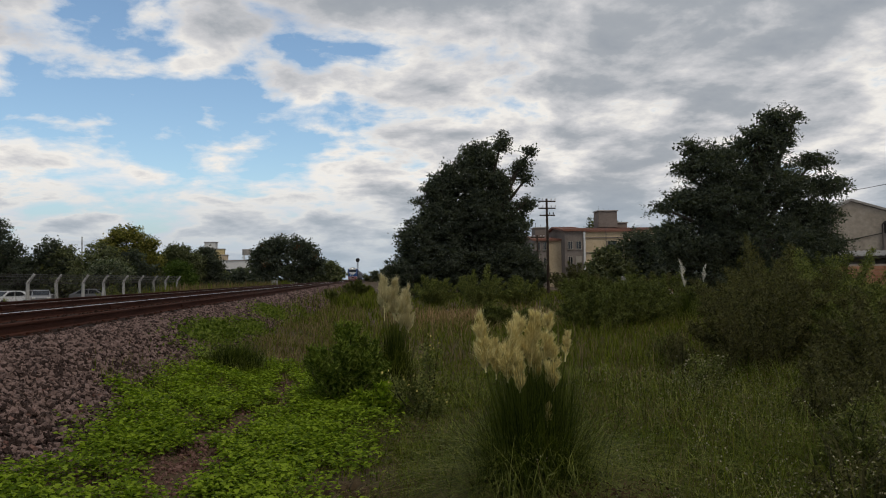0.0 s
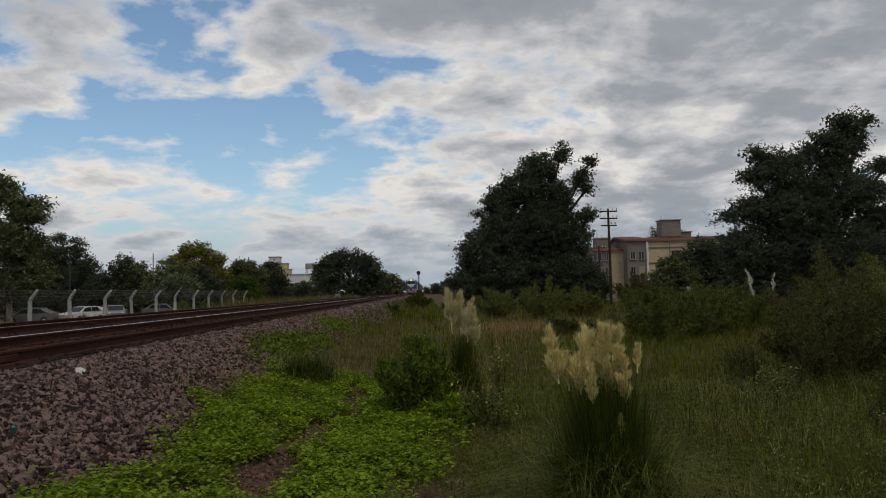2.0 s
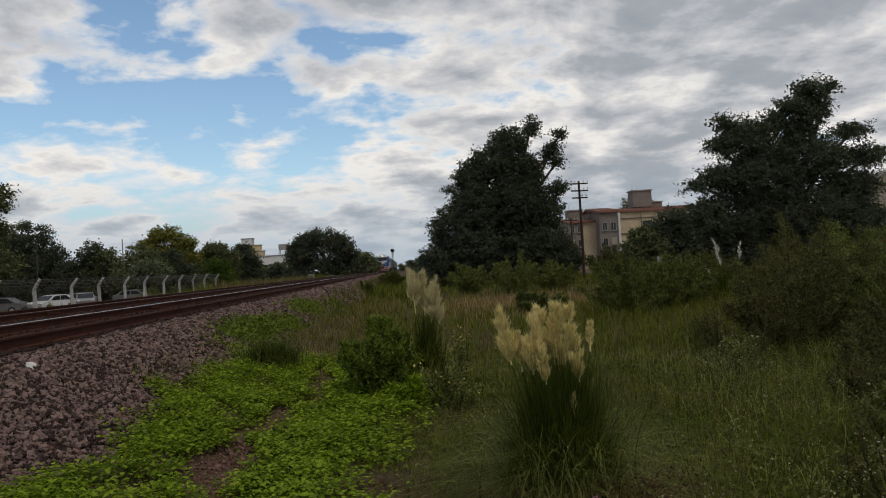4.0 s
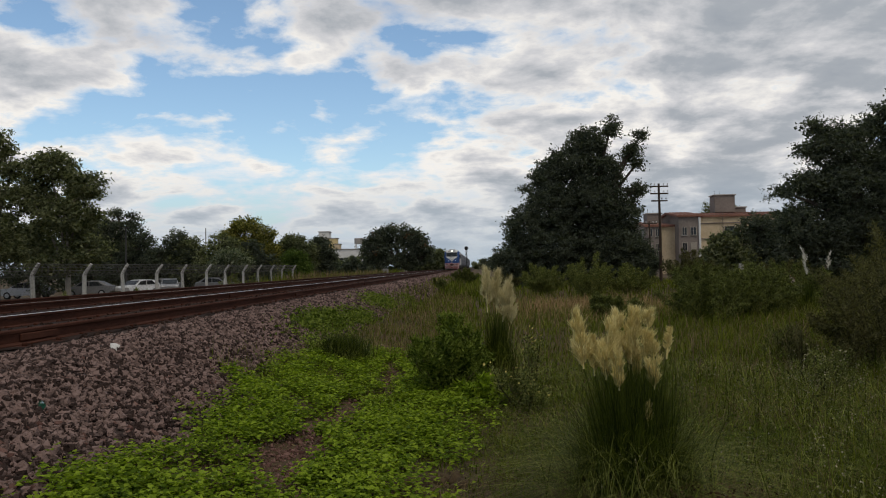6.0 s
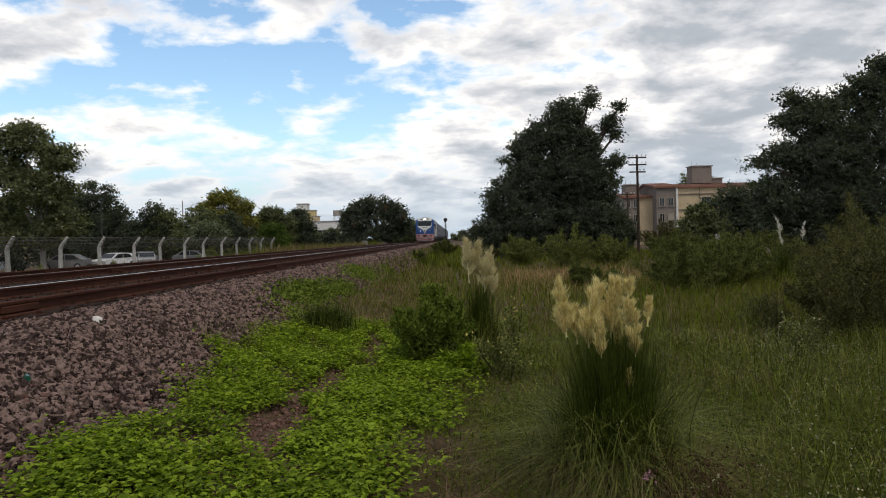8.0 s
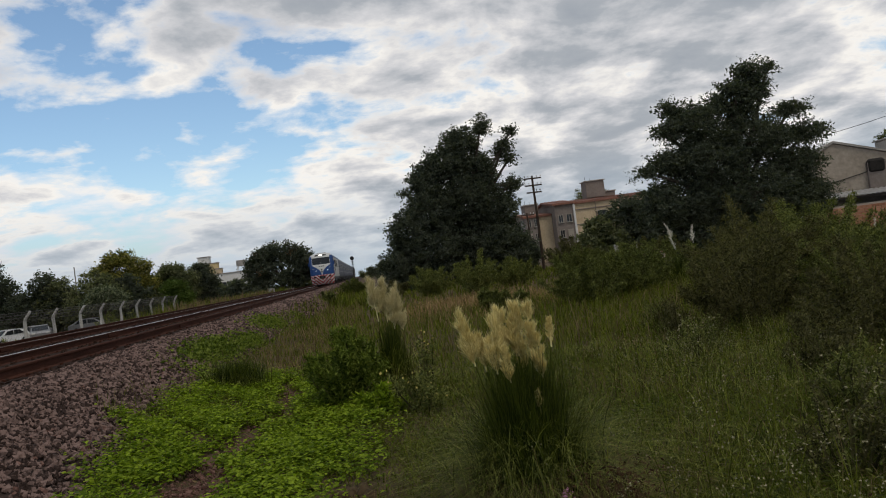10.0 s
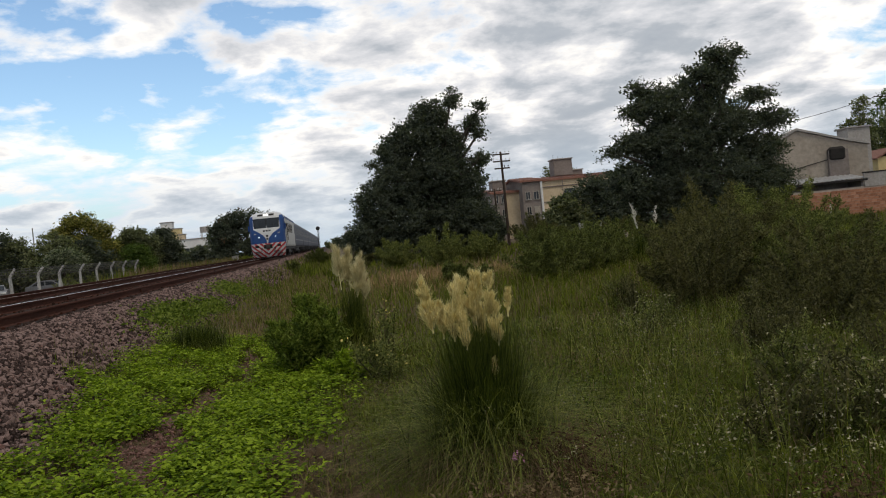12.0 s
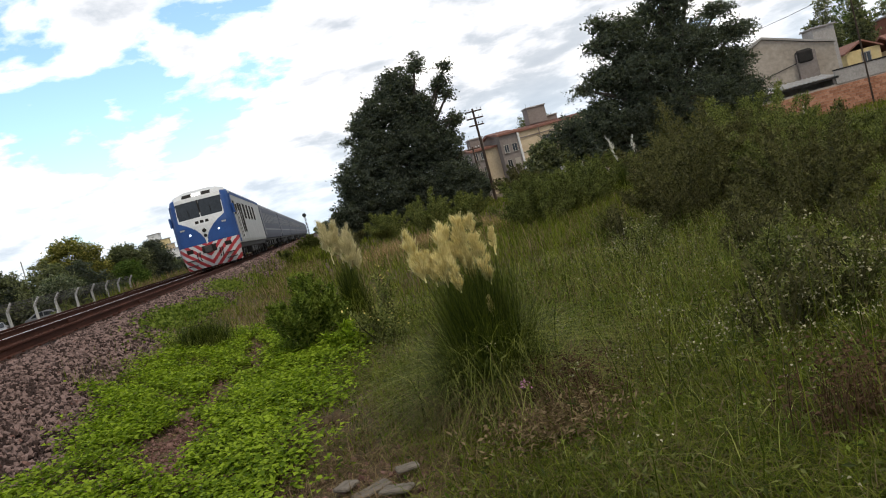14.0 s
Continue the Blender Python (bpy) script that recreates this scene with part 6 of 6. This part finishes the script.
grass("shoulder_straw", 6000, (-3.4, -0.2), (14, 70), 0.30, 0.007, "straw", "pale seeding grass beside the ballast", 1.4, 2, lambda x, y: smooth_step(-3.3, -1.6, x - 0.3 * bumps(x, y, 0.8, 1.0)), 0.7)
grass("meadow_straw", 3500, (0.0, 14), (14, 50), 0.42, 0.009, "straw", "pale seeding grass among the far shrubs", 1.2, 2, None, 0.6)
grass("tuft_grass", 1500, (-2.75, -1.85), (12.6, 14.2), 0.40, 0.006, "blade", "dark green grass tuft at the foot of the ballast", 1.0, 3, lambda x, y: np.exp(-(((x + 2.3) / 0.38) ** 2 + ((y - 13.4) / 0.6) ** 2)), 0.8)
grass("verge_grass", 14000, (-16.8, -15.6), (22, 90), 0.8, 0.016, "grass", "tall verge grass along the fence", 1.5, 1, None, 0.4)
grass("verge_straw", 9000, (-16.2, -14.4), (62, 126), 1.3, 0.02, "straw", "straw-coloured grass along the fence", 1.3, 1, None, 0.4)
for x, y, h, w in ((-13.7, 25.5, 0.9, 0.7), (-13.6, 28.0, 0.7, 0.8), (-13.8, 31.5, 1.0, 0.6), (-13.6, 35.0, 0.6, 0.7), (-13.9, 40.0, 0.7, 0.8), (-13.7, 46.0, 0.9, 0.9), (-15.6, 49.0, 1.5, 1.0), (-15.8, 55.0, 1.4, 1.0)):
    shrub("fence_weed", x * (1 if y >= 30 else 1 / K), y * (1 if y >= 30 else 1 / K), h, w, "shrub_pale", "straggling green weed at the foot of the fence", 2600, 0.10, 0.7, category="weed")
grass("verge_green", 8000, (-16.4, -14.4), (56, 150), 1.35, 0.02, "grass", "tall green grass on the bank along the fence", 1.2, 1, None, 0.4)
grass("track_edge_grass", 2500, (-2.6, 0.5), (50, 140), 0.6, 0.02, "grass", "tall grass beside the line", 1.3, 1, None, 0.4)


def weeds():
    """Thin flowering weeds on the right of the meadow."""
    n = 330
    x, y = K * rng.uniform(1.9, 8.5, n), K * (3.2 + 7.5 * rng.random(n))
    x[:130], y[:130] = 2.35 + 0.75 * rng.normal(size=130), 3.7 + 0.8 * rng.normal(size=130)
    x[130:190], y[130:190] = 2.9 + 0.5 * rng.normal(size=60), 7.2 + 0.7 * rng.normal(size=60)
    st, fl, lf = Shape(), Shape(), Shape()
    for a, b in zip(x, y):
        z = float(land(a, b))
        h = rng.uniform(0.22, 0.5)
        top = np.array((a + rng.uniform(-0.1, 0.1), b + rng.uniform(-0.1, 0.1), z + h))
        st.tube([(a, b, z), (np.array((a, b, z)) + top) / 2 + rng.normal(size=3) * 0.02, top], [0.004, 0.003, 0.002], 3)
        leaves(fl, top + rng.normal(size=(9, 3)) * np.array((0.05, 0.05, 0.03)), 0.014, 0.011)
        t = rng.random((14, 1))
        leaves(lf, np.array((a, b, z)) * (1 - t) + top * t + rng.normal(size=(14, 3)) * 0.02, 0.05, 0.008)
    tagged(part("weed_stems", st, "grass"), "thin weed stems in the meadow", "weed", kind="stuff")
    tagged(part("weed_leaves", lf, "shrub"), "narrow pale weed leaves", "weed", kind="stuff")
    tagged(part("weed_flowers", fl, "flower"), "tiny whitish seed heads on the weeds", "weed", kind="stuff")
    s = Shape()
    x, y = rng.normal(size=1400) * 0.17 + 0.98, rng.normal(size=1400) * 0.14 + 3.66
    leaves(s, np.c_[x, y, land(x, y) + 0.03 + 0.18 * rng.random(1400)], 0.034, 0.014)
    tagged(part("dry_weed", s, "straw"), "brown withered weed clump", "weed", kind="stuff")
    s = Shape()
    leaves(s, np.array((0.92, 3.9, 0.27)) + rng.normal(size=(24, 3)) * 0.012, 0.018, 0.010)
    for cx, cy in ((1.2, 4.05), (1.98, 2.75)):
        w = Shape()
        q = np.c_[rng.normal(size=(160, 2)) * 0.13 + np.array((cx, cy)), np.zeros(160)]
        q[:, 2] = land(q[:, 0], q[:, 1])
        blades(w, q, rng.uniform(0.2, 0.42, 160), rng.uniform(0.03, 0.14, 160), 0.007, 3, 1.0)
        leaves(w, q[rng.integers(0, 160, 700)] + np.c_[rng.normal(size=(700, 2)) * 0.04, rng.uniform(0.05, 0.36, 700)], 0.03, 0.012)
        tagged(part("withered_weed", w, "rust_weed"), "dark brown withered weed in the grass", "weed", kind="stuff")
    e = base("thistle", 0.92, 3.9, 0, 0, "small thistle with a pink flower", "flower")
    part("flower_head", s, "flower_pink", e).matrix_world = pose(0, 0, 0)
    s = Shape()
    s.tube([(0, 0, 0), (0.01, 0, 0.27)], [0.006, 0.004], 5)
    part("stem", s, "blade", e)


weeds()


# ---- small loose things ----
def loose_things():
    s = Shape()
    pebble_mesh(s, np.zeros((1, 3)), 0.055, 0.3)
    ob = tagged(part("pale_stone", s, "pale"), "pale whitish stone lying on the ballast", "stone")
    ob.location = (-3.43, 7.46, float(bed(-3.43, 7.46)) + 0.03)
    e = base("bottle", -2.95, 5.40, float(bed(-2.95, 5.40)) + 0.03, 125, "discarded green glass bottle on the ballast", "bottle")
    part("body", Shape().tube([(0, 0, 0.0), (0.09, 0, 0.006), (0.115, 0, 0.008), (0.16, 0, 0.009)], [0.024, 0.024, 0.011, 0.009], 12), "glass_green", e)
    for k, (x, y, rz, ln) in enumerate(((0.0, 3.75, 20, 0.2), (0.12, 3.62, -35, 0.17), (-0.12, 3.85, 60, 0.13), (0.2, 3.8, 5, 0.12))):
        s = Shape()
        s.box((0, 0, 0), (ln, 0.09, 0.022), chamfer=0.006)
        ob = tagged(part("wood_scrap", s, "board"), "grey weathered piece of board on bare soil", "wood scrap", "wood scraps")
        ob.matrix_world = pose(x, y, float(land(x, y)) + 0.02 + 0.012 * k, rng.uniform(-6, 6), rng.uniform(-6, 6), rz)
    s = Shape()
    x, y = K * (rng.normal(size=420) * 0.5), K * (rng.normal(size=420) * 0.55 + 4.6)
    pebble_mesh(s, np.c_[x, y, land(x, y) + 0.004], 0.008 + 0.02 * rng.random(420) ** 2)
    n = 1500
    y = rng.uniform(5.5, 16, n)
    x = -1.55 + 0.05 * (y - 7) + 0.12 * np.sin(y * 1.3) + rng.normal(size=n) * 0.2
    x, y = x * K, y * K
    pebble_mesh(s, np.c_[x, y, land(x, y) + 0.004], 0.008 + 0.02 * rng.random(n) ** 2)
    n = 900
    x, y = K * (-1.65 + 0.28 * rng.normal(size=n)), K * (6.9 + 0.5 * rng.normal(size=n))
    chip_mesh(s, np.c_[x, y, land(x, y) + 0.006], 0.006 + 0.014 * rng.random(n) ** 2)
    tagged(part("path_gravel", s, "brickbit"), "scattered reddish-brown gravel on the bare soil path", "gravel", kind="stuff")
    s = Shape()
    pebble_mesh(s, np.c_[rng.normal(size=14) * 0.14 - 0.3, rng.normal(size=14) * 0.09 + 5.3, np.full(14, 0.02)], 0.06)
    tagged(part("soil_clods", s, "soil"), "dark clods of turned soil", "soil", kind="stuff")
    n = 2600
    x, y = rng.uniform(-2.3, 0.9, n), rng.uniform(3.6, 12, n)
    ok = rng.random(n) < bare(x, y)
    x, y = K * x[ok], K * y[ok]
    s = Shape()
    leaves(s, np.c_[x, y, np.where(x < -1.9, np.maximum(land(x, y), bed(x, y)), land(x, y)) + 0.012], 0.05, 0.016, 0.1)
    tagged(part("leaf_litter", s, "straw"), "brown leaf litter on the bare soil", "litter", kind="stuff")
    n = 900
    y = rng.uniform(5.0, 12, n)
    x = np.where(rng.random(n) < 0.5, -1.6 + 0.4 * rng.normal(size=n), -0.3 + 0.35 * rng.normal(size=n))
    x, y = x * K, y * K
    s = Shape()
    z = np.where(x < -1.9, np.maximum(land(x, y), bed(x, y)), land(x, y))
    blades(s, np.c_[x, y, z + 0.006], 0.02, rng.uniform(0.06, 0.18, n), 0.005, 2, 0.3)
    tagged(part("dead_stalks", s, "straw"), "fallen dry stalks on the bare soil", "straw", kind="stuff")
    hx, hy = 17.0, 45.0
    e = base("brick_heap", hx, hy, float(land(hx, hy)), 20, "heap of broken orange bricks at the edge of the meadow", "brick heap")
    bk = Shape().box((0, 0, 0), (0.36, 0.18, 0.2), chamfer=0.01).mesh("brick")
    for k in range(70):
        a, q = rng.uniform(0, 2 * math.pi), rng.random() ** 0.6
        ob = part("brick", bk, "brick", e)
        ob.matrix_local = pose(1.25 * q * math.cos(a), 0.7 * q * math.sin(a), 0.1 + 1.15 * (1 - q) * rng.random() ** 0.5, *(rng.random(3) * 60 - 30))
    part("rubble", Shape().tube([(0, 0, -0.05), (0, 0, 0.35), (0, 0, 0.9), (0, 0, 1.05)], [1.2, 0.95, 0.35, 0.05], 11), "mortar", e, "dusty rubble core")
    for x, y in ((16.2, 45.5), (15.2, 46), (14.4, 44), (21.5, 40.5)):
        e = base("wooden_post", x, y, float(land(x, y)), 0, "short pale post at the edge of the meadow", "post", "meadow posts")
        part("post", Shape().tube([(0, 0, -0.2), (0, 0, 1.5), (0, 0, 1.56)], [0.07, 0.065, 0.03], 7), "concrete", e)


loose_things()


# ---- what moves ----
def motions():
    speed, arrive = 15.15, 40.5
    times = [0, 0.1, 0.3] + list(range(1, 14)) + [13.7, 13.9, 14]
    for ob, back in TRAIN:
        walk(ob, [(t, pose(NEAR_TRACK, arrive + speed * (14 - t) + back, RAIL_Z)) for t in times])
    step = 1 / 30
    for w in loco_wheels:
        x, y, z = w.location
        walk(w, [(k * step, pose(x, y, z, (k * step * speed / 0.5 * 57.2958), 0, 0)) for k in range(0, 421)])
    for k, (ob, px, py, foot) in enumerate(PLUMES):
        ph = 0.6 * px
        walk(ob, [(t, pose(px, py, foot, 1.2 * math.sin(1.1 * t + ph), -1.0 + 2.2 * math.sin(0.9 * t + 2 + ph) - (3.0 if t > 12.4 else 0.0) * min(1, (t - 12.4)), 0)) for t in [0, 0.7, 1.4, 2.1, 2.8, 3.5, 4.2, 4.9, 5.6, 6.3, 7, 7.7, 8.4, 9.1, 9.8, 10.5, 11.2, 11.9, 12.6, 13.3, 14]])


motions()
